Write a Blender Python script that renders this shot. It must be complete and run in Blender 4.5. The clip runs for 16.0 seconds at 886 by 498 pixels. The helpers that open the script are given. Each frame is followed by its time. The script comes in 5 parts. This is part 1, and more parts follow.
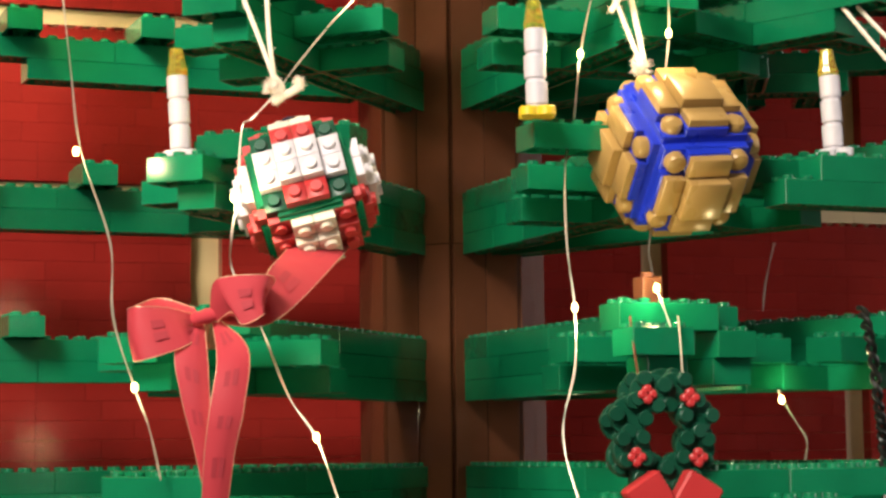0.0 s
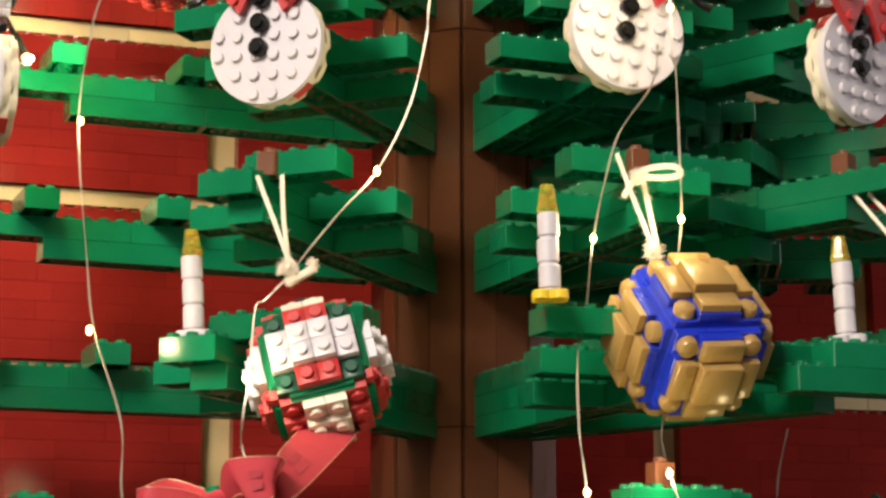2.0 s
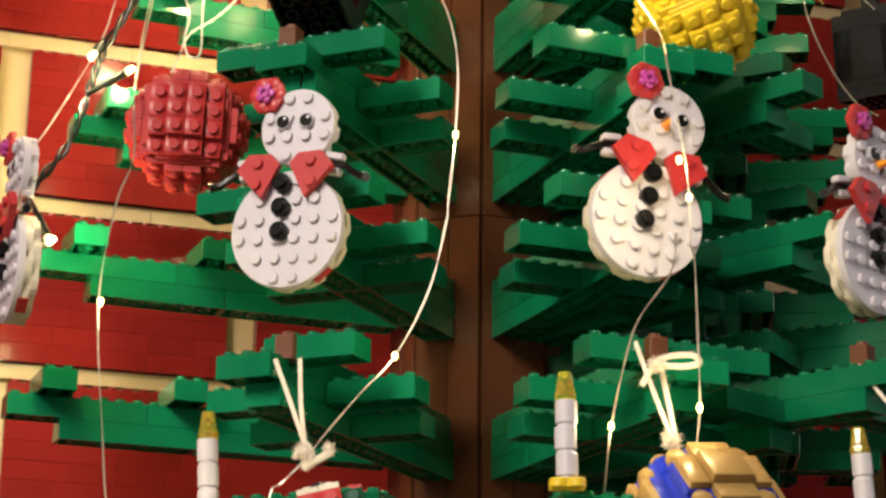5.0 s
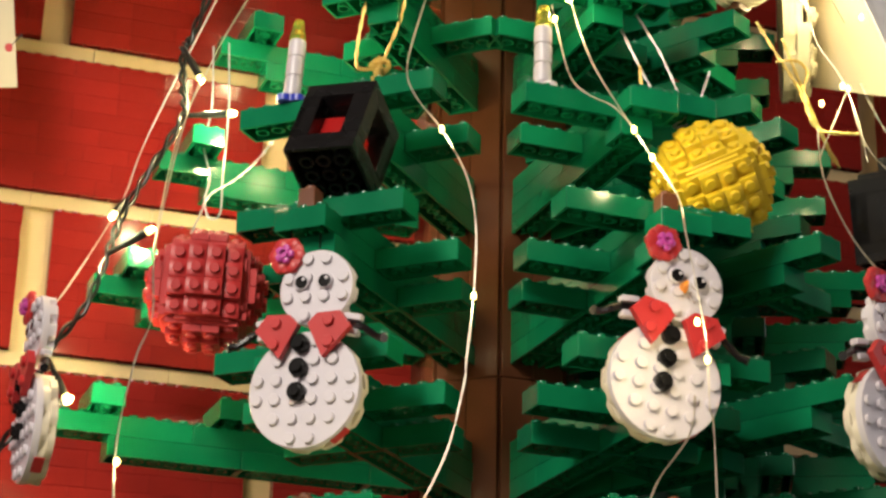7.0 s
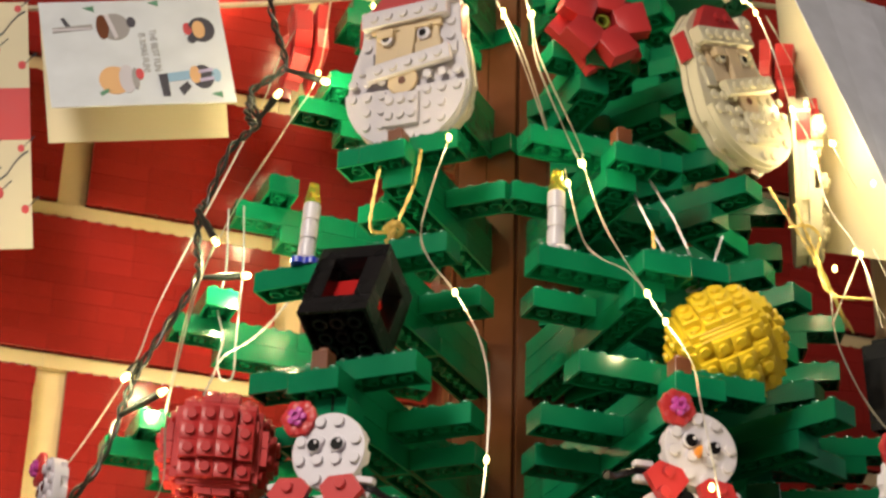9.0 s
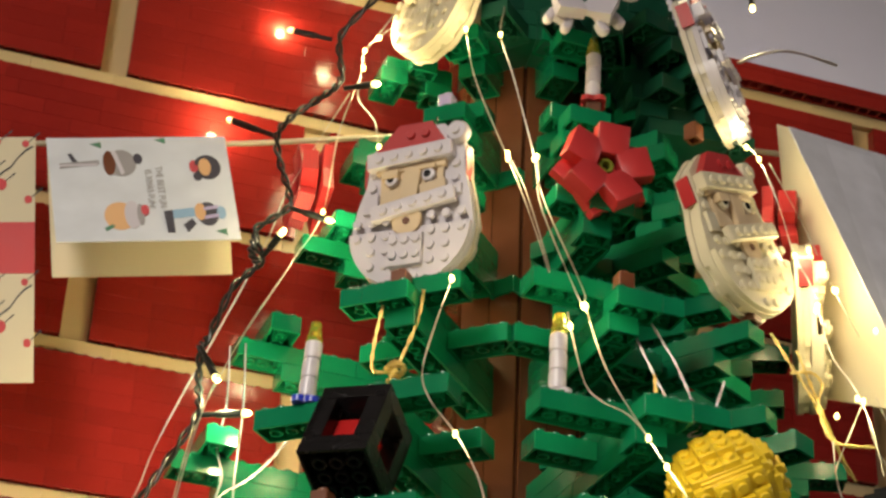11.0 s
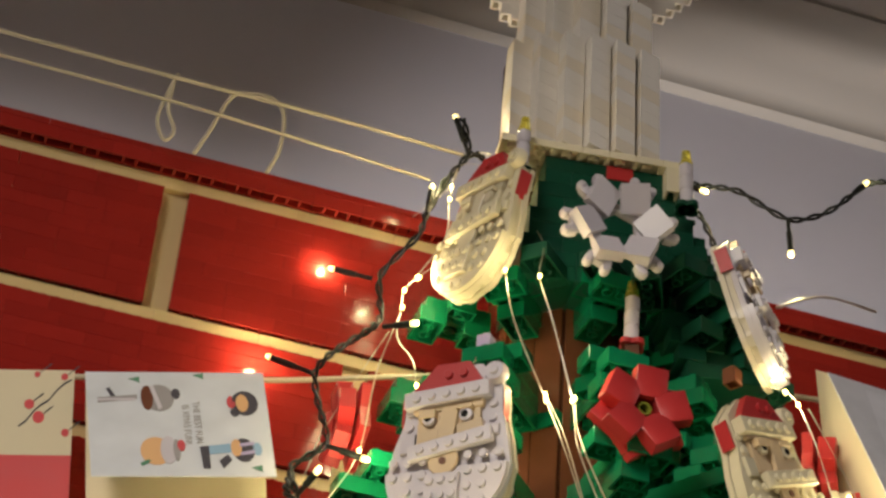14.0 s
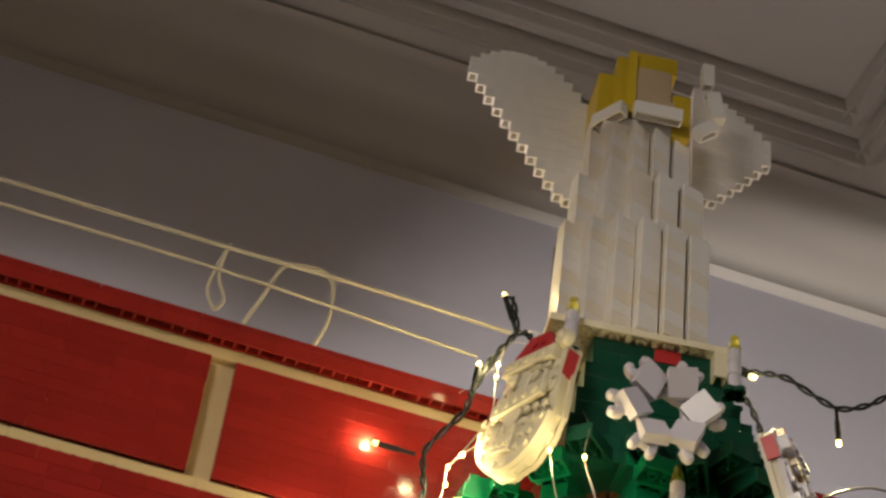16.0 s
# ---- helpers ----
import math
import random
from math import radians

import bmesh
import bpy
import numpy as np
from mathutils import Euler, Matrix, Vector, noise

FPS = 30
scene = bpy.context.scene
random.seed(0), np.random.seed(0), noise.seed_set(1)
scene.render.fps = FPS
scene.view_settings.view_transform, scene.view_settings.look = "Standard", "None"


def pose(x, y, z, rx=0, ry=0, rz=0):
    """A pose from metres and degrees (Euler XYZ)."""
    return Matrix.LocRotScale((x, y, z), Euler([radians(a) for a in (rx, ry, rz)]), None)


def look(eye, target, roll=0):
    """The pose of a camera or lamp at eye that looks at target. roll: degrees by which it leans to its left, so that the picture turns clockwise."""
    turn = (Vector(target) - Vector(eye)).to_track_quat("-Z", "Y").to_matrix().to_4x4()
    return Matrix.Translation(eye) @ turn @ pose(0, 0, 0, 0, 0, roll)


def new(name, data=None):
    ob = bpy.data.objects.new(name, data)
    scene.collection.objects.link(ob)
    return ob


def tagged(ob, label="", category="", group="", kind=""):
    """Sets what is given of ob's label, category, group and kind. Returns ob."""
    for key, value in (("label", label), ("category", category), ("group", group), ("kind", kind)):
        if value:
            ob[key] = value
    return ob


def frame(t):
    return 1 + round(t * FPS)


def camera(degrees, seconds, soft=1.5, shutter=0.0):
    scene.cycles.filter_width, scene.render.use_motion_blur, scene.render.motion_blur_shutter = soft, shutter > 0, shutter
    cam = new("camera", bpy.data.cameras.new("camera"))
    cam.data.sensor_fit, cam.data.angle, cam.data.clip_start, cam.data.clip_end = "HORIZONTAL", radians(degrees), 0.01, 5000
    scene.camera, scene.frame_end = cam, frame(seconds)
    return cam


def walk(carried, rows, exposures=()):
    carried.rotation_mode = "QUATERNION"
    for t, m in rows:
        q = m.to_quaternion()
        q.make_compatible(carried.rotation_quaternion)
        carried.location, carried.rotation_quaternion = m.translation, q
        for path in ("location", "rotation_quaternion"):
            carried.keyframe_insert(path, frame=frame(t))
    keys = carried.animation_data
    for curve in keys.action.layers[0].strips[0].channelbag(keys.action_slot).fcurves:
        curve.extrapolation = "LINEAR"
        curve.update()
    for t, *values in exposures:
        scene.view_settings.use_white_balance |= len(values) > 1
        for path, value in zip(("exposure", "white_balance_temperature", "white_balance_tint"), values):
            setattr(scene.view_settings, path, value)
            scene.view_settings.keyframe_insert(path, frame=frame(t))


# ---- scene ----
EYE = 1.25
cam = camera(25.24, 16.0, soft=2.7)
# seconds, yaw, pitch, roll of a camera that tilts up on its stand
ROWS = [
    (0.0, 0.070, 5.700, 0.697),
    (0.5, 0.144, 6.807, 0.771),
    (1.0, 0.179, 7.822, 0.619),
    (1.5, 0.218, 8.946, 0.429),
    (2.0, 0.351, 10.985, 0.110),
    (2.5, 0.440, 11.901, -0.118),
    (3.0, 0.451, 12.671, -0.368),
    (3.5, 0.418, 13.486, -0.545),
    (6.0, 0.928, 18.617, -0.931),
    (6.5, 1.038, 19.825, -1.052),
    (7.0, 1.100, 21.006, -1.150),
    (7.5, 1.174, 22.117, -1.209),
    (8.0, 1.303, 23.266, -1.278),
    (8.5, 1.357, 24.493, -1.479),
    (9.0, 1.336, 25.720, -1.565),
    (11.5, 0.888, 30.824, -2.721),
    (12.0, 0.873, 31.916, -2.958),
    (12.5, 0.949, 33.016, -3.027),
    (13.0, 1.077, 34.079, -3.237),
    (13.5, 1.235, 35.344, -3.493),
    (14.0, 1.359, 36.719, -3.818),
    (14.5, 1.443, 38.135, -4.344),
    (15.0, 1.458, 39.607, -4.919),
    (15.5, 1.416, 40.829, -5.494),
    (16.0, 1.284, 41.841, -6.087),
]
walk(cam, [(t, pose(0, 0, EYE, 90 + pitch, roll, yaw)) for t, yaw, pitch, roll in ROWS],
     [(0.0, 0.5), (1.5, 0.28), (3.5, 0.02), (7.0, -0.18), (9.0, -0.24), (12.0, -0.6), (14.5, -0.65), (16.0, -0.6)])

# ---- light ----
world = bpy.data.worlds.new("room_world")
scene.world = world
world.use_nodes = True
world.node_tree.nodes["Background"].inputs[0].default_value = (0.82, 0.80, 0.82, 1)
world.node_tree.nodes["Background"].inputs[1].default_value = 0.30
scene.view_settings.exposure = 0.0


def area_lamp(name, m, sx, sy, watts, rgb, spread=180):
    d = bpy.data.lights.new(name, "AREA")
    d.shape, d.size, d.size_y, d.energy, d.color = "RECTANGLE", sx, sy, watts, rgb
    d.spread = radians(spread)
    ob = new(name, d)
    ob.matrix_world = m
    return ob


# Unseen key lamp added in mid-air; narrow spread keeps it off the back wall.
area_lamp("ceiling_light", look((-0.62, -0.62, 2.25), (0.02, 0.85, 1.27)), 0.5, 0.6, 5.5, (1.0, 0.90, 0.77), 64)
# Fill added on the right to lift that side; no window stands there.
area_lamp("window_light", look((2.0, 0.50, 1.60), (0.1, 0.85, 1.45)), 0.7, 1.4, 4.2, (1.0, 0.93, 0.90), 120)
area_lamp("room_light", look((-0.78, -0.75, 1.50), (0.03, 0.9, 1.75)), 0.4, 0.7, 2.4, (1.0, 0.91, 0.80), 150)


def added_spot(name, eye, target, watts, cone, blend):
    """Added unseen spot: throws a light cone on the wall behind the chimney wall."""
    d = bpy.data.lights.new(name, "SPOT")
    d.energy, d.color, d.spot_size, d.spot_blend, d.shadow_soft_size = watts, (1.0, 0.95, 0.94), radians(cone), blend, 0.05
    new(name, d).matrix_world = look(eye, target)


# Unseen spots; their cone edges stand in for a shadow's edge on that wall.
added_spot("wall_lamp_light", (0.177, 1.572, 1.6), (0.048, 2.540, 1.817), 142, 128.6, 0.06)
added_spot("low_lamp_light", (-0.482, 1.335, 1.6), (-0.779, 2.268, 1.801), 158, 117, 0.08)

# ---- materials ----


def plastic(name, rgb, rough=0.3, vary=0.12, metal=0.0, glass=0.0, gloss=0.5):
    mat = bpy.data.materials.new(name)
    mat.use_nodes = True
    nt = mat.node_tree
    b = nt.nodes["Principled BSDF"]
    info = nt.nodes.new("ShaderNodeObjectInfo")
    geo = nt.nodes.new("ShaderNodeNewGeometry")
    add = nt.nodes.new("ShaderNodeMath")
    add.operation = "ADD"
    nt.links.new(info.outputs["Random"], add.inputs[0])
    nt.links.new(geo.outputs["Random Per Island"], add.inputs[1])
    coord = nt.nodes.new("ShaderNodeTexCoord")
    big = nt.nodes.new("ShaderNodeTexNoise")
    big.inputs["Scale"].default_value = 60
    fine = nt.nodes.new("ShaderNodeTexNoise")
    fine.inputs["Scale"].default_value = 900
    nt.links.new(coord.outputs["Object"], big.inputs["Vector"])
    nt.links.new(coord.outputs["Object"], fine.inputs["Vector"])
    wide = nt.nodes.new("ShaderNodeMapRange")
    wide.inputs["From Max"].default_value = 2
    wide.inputs["To Min"].default_value = 1 - vary
    wide.inputs["To Max"].default_value = 1 + vary
    nt.links.new(add.outputs[0], wide.inputs["Value"])
    stain = nt.nodes.new("ShaderNodeMapRange")
    stain.inputs["To Min"].default_value = 1 - vary * 0.6
    stain.inputs["To Max"].default_value = 1 + vary * 0.6
    nt.links.new(big.outputs["Fac"], stain.inputs["Value"])
    mul = nt.nodes.new("ShaderNodeMath")
    mul.operation = "MULTIPLY"
    nt.links.new(wide.outputs[0], mul.inputs[0])
    nt.links.new(stain.outputs[0], mul.inputs[1])
    tint = nt.nodes.new("ShaderNodeVectorMath")
    tint.operation = "SCALE"
    tint.inputs[0].default_value = rgb
    nt.links.new(mul.outputs[0], tint.inputs["Scale"])
    nt.links.new(tint.outputs[0], b.inputs["Base Color"])
    r = nt.nodes.new("ShaderNodeMapRange")
    r.inputs["To Min"].default_value = rough * 0.75
    r.inputs["To Max"].default_value = rough * 1.35
    nt.links.new(big.outputs["Fac"], r.inputs["Value"])
    nt.links.new(r.outputs[0], b.inputs["Roughness"])
    bump = nt.nodes.new("ShaderNodeBump")
    bump.inputs["Strength"].default_value = 0.06
    bump.inputs["Distance"].default_value = 0.0004
    nt.links.new(fine.outputs["Fac"], bump.inputs["Height"])
    nt.links.new(bump.outputs[0], b.inputs["Normal"])
    b.inputs["Metallic"].default_value = metal
    b.inputs["Transmission Weight"].default_value = glass
    b.inputs["IOR"].default_value = 1.53
    b.inputs["Specular IOR Level"].default_value = gloss
    return mat


def glowing(name, rgb, strength):
    mat = bpy.data.materials.new(name)
    mat.use_nodes = True
    b = mat.node_tree.nodes["Principled BSDF"]
    b.inputs["Base Color"].default_value = (*rgb, 1)
    b.inputs["Emission Color"].default_value = (*rgb, 1)
    b.inputs["Emission Strength"].default_value = strength
    return mat


GREEN = plastic("green_plastic", (0.003, 0.124, 0.052), 0.16, 0.34, gloss=0.4)
# Dark green of wreath and bauble; on the tree head it paints in shade.
DARK_SHADE_GREEN = plastic("dark_shade_green_plastic", (0.004, 0.052, 0.028), 0.34, 0.2, gloss=0.3)
RED = plastic("red_plastic", (0.42, 0.029, 0.031), 0.36, 0.1, gloss=0.35)
WALL_RED = plastic("wall_red_plastic", (0.252, 0.018, 0.014), 0.13, 0.14, gloss=0.22)
WHITE = plastic("white_plastic", (0.54, 0.502, 0.545), 0.34, 0.05)
CREAM = plastic("yellowed_white_plastic", (0.70, 0.63, 0.46), 0.36, 0.08)
TAN = plastic("tan_plastic", (0.62, 0.47, 0.24), 0.36, 0.08)
GOLD = plastic("dull_gold_plastic", (0.335, 0.205, 0.068), 0.28, 0.10, 0.05)
YELLOW = plastic("yellow_plastic", (0.66, 0.46, 0.020), 0.34, 0.08)
BLUE = plastic("blue_plastic", (0.012, 0.03, 0.42), 0.28, 0.1)
BROWN = plastic("brown_plastic", (0.13, 0.042, 0.018), 0.34, 0.2)
TRUNK = plastic("trunk_brown_plastic", (0.100, 0.036, 0.017), 0.12, 0.3, gloss=0.5)
BLACK = plastic("black_plastic", (0.006, 0.0055, 0.006), 0.25, 0.1, gloss=0.22)
FACE_TAN = plastic("pale_tan_plastic", (0.58, 0.44, 0.27), 0.36, 0.06)
# Angel's bricks, lighter and warmer than WHITE: warm light on them painted in.
ANGEL_LIT_WHITE = plastic("lit_white_plastic", (0.80, 0.755, 0.70), 0.34, 0.05)
ANGEL_LIT_CREAM = plastic("lit_yellowed_plastic", (0.78, 0.70, 0.58), 0.34, 0.06)
EGG = plastic("pale_cream_plastic", (0.60, 0.54, 0.43), 0.36, 0.05)
LILAC = plastic("lilac_plastic", (0.42, 0.36, 0.55), 0.3)
PINK = plastic("magenta_plastic", (0.45, 0.06, 0.30), 0.3)
ORANGE = plastic("orange_plastic", (0.85, 0.30, 0.02), 0.3)
FLAME = plastic("clear_yellow_plastic", (1.0, 0.90, 0.16), 0.05, 0.03, 0, 0.85)
CLEAR_RED = plastic("clear_red_plastic", (0.75, 0.03, 0.03), 0.1, 0.03, 0, 0.6)
CABLE = plastic("black_cable", (0.005, 0.006, 0.005), 0.32, gloss=0.3)
WIRE = plastic("silver_wire", (0.60, 0.55, 0.46), 0.40, 0.05, 0.92)
WOOL = plastic("cream_wool", (0.72, 0.64, 0.54), 0.9, 0.1)
CORD = plastic("beige_cord", (0.48, 0.43, 0.32), 0.85, 0.1)
BULB = glowing("warm_bulb", (1.0, 0.78, 0.28), 7)
BULB_WHITE = glowing("cool_bulb", (1.0, 0.82, 0.36), 3.2)

# ---- mesh tools ----
U, H, PLATE = 0.008, 0.0096, 0.0032   # stud pitch, brick height, plate height
SR, SH = 0.0024, 0.0017               # stud radius and height


class Geo:
    """Collects vertices and faces for one mesh."""

    def __init__(self):
        self.v, self.f = [], []

    def add(self, vs, fs, m=None):
        n = len(self.v)
        self.v += [tuple(m @ Vector(p)) if m else tuple(p) for p in vs]
        self.f += [tuple(i + n for i in q) for q in fs]

    def loft(self, rings, m=None, cap=(True, True)):
        k = len(rings[0])
        vs = [p for r in rings for p in r]
        fs = []
        for i in range(len(rings) - 1):
            for j in range(k):
                a, b = i * k + j, i * k + (j + 1) % k
                fs.append((a, b, b + k, a + k))
        if cap[0]:
            fs.append(tuple(range(k - 1, -1, -1)))
        if cap[1]:
            n = (len(rings) - 1) * k
            fs.append(tuple(range(n, n + k)))
        self.add(vs, fs, m)

    def box(self, x0, y0, z0, x1, y1, z1, c=0.0, m=None):
        if c <= 0:
            self.loft([[(x0, y0, z), (x1, y0, z), (x1, y1, z), (x0, y1, z)] for z in (z0, z1)], m)
            return
        def ring(e, z):
            x, y, X, Y = x0 + e, y0 + e, x1 - e, y1 - e
            return [(x + c, y, z), (X - c, y, z), (X, y + c, z), (X, Y - c, z), (X - c, Y, z), (x + c, Y, z), (x, Y - c, z), (x, y + c, z)]
        self.loft([ring(c, z0), ring(0, z0 + c), ring(0, z1 - c), ring(c, z1)], m)

    def lathe(self, profile, seg=14, m=None, cap=(True, True)):
        self.loft([[(r * math.cos(6.283185 * j / seg), r * math.sin(6.283185 * j / seg), z) for j in range(seg)] for r, z in profile], m, cap)

    def stud(self, x, y, z, seg=12, m=None, r=SR, h=SH):
        mm = Matrix.Translation((x, y, z))
        self.lathe([(r, 0), (r, h * 0.85), (r * 0.9, h)], seg, m @ mm if m else mm, (False, True))

    def brick(self, nx, ny, h=H, m=None, studs=True, hollow=True):
        a, b, c, w = nx * U / 2 - 0.00008, ny * U / 2 - 0.00008, 0.0003, 0.0013
        def ring(e, z):
            x, y = a - e, b - e
            return [(-x + c, -y, z), (x - c, -y, z), (x, -y + c, z), (x, y - c, z), (x - c, y, z), (-x + c, y, z), (-x, y - c, z), (-x, -y + c, z)]
        rings = [ring(0, 0), ring(0, h - c), ring(c, h)]
        if hollow:
            rings = [ring(w, h * 0.8), ring(w, 0)] + rings
        self.loft(rings, m)
        if studs:
            for i in range(nx):
                for j in range(ny):
                    self.stud((i - (nx - 1) / 2) * U, (j - (ny - 1) / 2) * U, h, 10, m)
        if hollow and nx > 1 and ny > 1:
            for i in range(nx - 1):
                for j in range(ny - 1):
                    t = Matrix.Translation(((i - (nx - 2) / 2) * U, (j - (ny - 2) / 2) * U, 0))
                    self.lathe([(0.0024, h * 0.8), (0.0024, 0.0002), (0.00325, 0.0002), (0.00325, h * 0.8)], 10, m @ t if m else t, (False, False))

    def tube(self, pts, r, seg=7):
        pts = [Vector(p) for p in pts]
        rings, up = [], Vector((0.13, 0.31, 0.94))
        for i, p in enumerate(pts):
            d = (pts[min(i + 1, len(pts) - 1)] - pts[max(i - 1, 0)]).normalized()
            s = d.cross(up).normalized()
            u = s.cross(d).normalized()
            up = u
            rr = r[i] if isinstance(r, (list, tuple)) else r
            rings.append([tuple(p + rr * (math.cos(6.283185 * j / seg) * s + math.sin(6.283185 * j / seg) * u)) for j in range(seg)])
        self.loft(rings)

    def mesh(self, name, mat, smooth=38):
        me = bpy.data.meshes.new(name)
        me.from_pydata(self.v, [], self.f)
        me.materials.append(mat)
        me.polygons.foreach_set("use_smooth", [True] * len(me.polygons))
        me.update()
        me.set_sharp_from_angle(angle=radians(smooth))
        return me


def fuse(name, bits, smooth=38):
    """One mesh out of several, each with its own material."""
    whole, slots, idx = Geo(), [], []
    for g, mat in bits:
        if mat not in slots:
            slots.append(mat)
        idx += [slots.index(mat)] * len(g.f)
        whole.add(g.v, g.f)
    me = whole.mesh(name, slots[0], smooth)
    for mat in slots[1:]:
        me.materials.append(mat)
    me.polygons.foreach_set("material_index", idx)
    return me


def part(name, data, material, parent, label="", m=None, kind=""):
    """Links one mesh under a thing or a part; m is its pose in the parent's space."""
    if isinstance(data, Geo):
        data = data.mesh(name, material)
    ob = new(name, data)
    ob.parent = parent
    if m is not None:
        ob.matrix_basis = m
    return tagged(ob, label, "", "", kind)


def thing(name, m, label, category, group="", data=None, kind=""):
    ob = new(name, data)
    ob.matrix_basis = m
    return tagged(ob, label, category, group, kind)


CACHE = {}


def brick_mesh(nx, ny, mat, h=H, studs=True):
    key = (nx, ny, mat.name, h, studs)
    if key not in CACHE:
        g = Geo()
        g.brick(nx, ny, h, None, studs)
        CACHE[key] = g.mesh("brick", mat)
    return CACHE[key]


def spline(pts, n=8):
    """A smooth line through the points."""
    pts = [Vector(p) for p in pts]
    out = []
    for i in range(len(pts) - 1):
        p0, p1, p2, p3 = pts[max(i - 1, 0)], pts[i], pts[i + 1], pts[min(i + 2, len(pts) - 1)]
        for k in range(n):
            t = k / n
            out.append(0.5 * (2 * p1 + (p2 - p0) * t + (2 * p0 - 5 * p1 + 4 * p2 - p3) * t * t + (3 * p1 - p0 - 3 * p2 + p3) * t ** 3))
    return out + [pts[-1]]


# ---- the room ----
WALL_ANGLE = radians(19.8)
WALL = Matrix.Translation((0, 1.03, 0)) @ Matrix.Rotation(WALL_ANGLE, 4, "Z")   # x along the wall, -y towards the camera


def rough_paint(name, rgb, scale=6.0, rough=0.8):
    mat = plastic(name, rgb, rough, 0.06)
    return mat


PAINT = rough_paint("grey_wall_paint", (0.43, 0.41, 0.43))
# Cream plaster darkened: the shade under the ceiling is put into this colour.
CEILING_SHADE = rough_paint("shaded_ceiling_paint", (0.27, 0.24, 0.205))
FLOOR = rough_paint("floor_boards", (0.22, 0.13, 0.07), 2, 0.5)


def slab(name, x0, y0, z0, x1, y1, z1, mat, label, category, m=Matrix()):
    g = Geo()
    g.box(x0, y0, z0, x1, y1, z1)
    return thing(name, m, label, category, "", g.mesh(name, mat), "structure")


slab("floor", -3, -3, -0.1, 3, 4, 0, FLOOR, "plain brown boarded floor of the room", "floor")
slab("wall_back", -3.3, 0.86, 0, 3.4, 0.96, 3.3, PAINT, "plain grey plastered wall behind the brick chimney", "wall", WALL)
slab("wall_left", -3.0, -3, 0, -2.9, 4, 3.3, PAINT, "plain grey plastered wall", "wall")
slab("wall_right", 2.9, -3, 0, 3.0, 4, 3.3, PAINT, "plain grey plastered wall", "wall")
slab("wall_front", -3, -3, 0, 3, -2.9, 3.3, PAINT, "plain grey plastered wall", "wall")
slab("ceiling", -3, -3, 3.12, 3, 4, 3.3, CEILING_SHADE, "dull cream plaster ceiling with moulded bands, darkened as in shade", "ceiling")



def moulding(name, x0, y0, x1, y1, z, prof, label):
    """A run of plaster moulding under the ceiling, in the chimney wall's frame."""
    g = Geo()
    along = Vector((x1 - x0, y1 - y0, 0)).normalized()
    side = Vector((-along.y, along.x, 0))
    rings = []
    for p in (Vector((x0, y0, z)), Vector((x1, y1, z))):
        rings.append([tuple(p + side * u + Vector((0, 0, v))) for u, v in prof])
    g.loft(rings)
    return thing(name, WALL, label, "moulding", "ceiling mouldings", g.mesh(name, CEILING_SHADE, 60), "structure")


RIDGE = [(-0.022, 0.01), (-0.022, -0.004), (-0.014, -0.012), (-0.006, -0.006), (0.004, -0.016), (0.014, -0.010), (0.022, -0.004), (0.022, 0.01)]
COVE = [(-0.13, 0.01), (-0.13, -0.006), (-0.110, -0.010), (-0.105, -0.022), (-0.070, -0.030), (-0.042, -0.05), (-0.026, -0.082), (-0.018, -0.086), (-0.016, -0.105), (0.0, -0.11), (0.0, 0.01)]
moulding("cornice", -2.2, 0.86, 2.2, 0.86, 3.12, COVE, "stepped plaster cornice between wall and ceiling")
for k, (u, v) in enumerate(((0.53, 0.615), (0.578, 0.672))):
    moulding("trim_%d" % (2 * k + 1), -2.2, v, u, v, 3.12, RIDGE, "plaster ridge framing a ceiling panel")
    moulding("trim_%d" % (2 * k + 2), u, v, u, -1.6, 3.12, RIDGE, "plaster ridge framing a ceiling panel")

# ---- chimney wall of toy bricks ----
TOP, PITCH, PANEL = 2.0025, 0.0873, 0.0768
chimney = thing("chimney_wall", WALL, "chimney wall of red toy-brick blocks with tan toy-brick mortar", "wall", kind="structure")
g = Geo()
g.box(-0.75, 0.008, 0.0, 0.75, 0.2, TOP, 0)
mortar = part("mortar", g, TAN, chimney, "tan toy-brick mortar")
g = Geo()
g.box(-0.75, 0.0024, TOP + 0.0002, 0.75, 0.04, TOP + H + 0.0046)
part("backing", g, WALL_RED, chimney, "red bricks behind the top courses")
rng = random.Random(4)
g = Geo()
for i in range(11):                                   # the tan courses between the blocks, brick by brick
    z1 = 1.9055 - PITCH * i
    x = -0.75 - rng.uniform(0, 0.05)
    while x < 0.75:
        e = x + rng.choice((6, 8, 8, 8)) * U
        g.box(x + 0.00008, 0.0035 + rng.uniform(0, 0.0002), z1 - 0.0105 + 0.0021, e - 0.00008, 0.0082, z1 - 0.0005, 0.00012)
        x = e
x = -0.75
while x < 0.75:
    g.box(x + 0.00008, 0.0032, 1.9919 + 0.0018, x + 8 * U - 0.00008, 0.0082, TOP - 0.0002, 0.00012)
    x += 8 * U
part("mortar_course", g, TAN, chimney, "tan toy-brick courses", None, "stuff")


WALL_BRICKS = {}


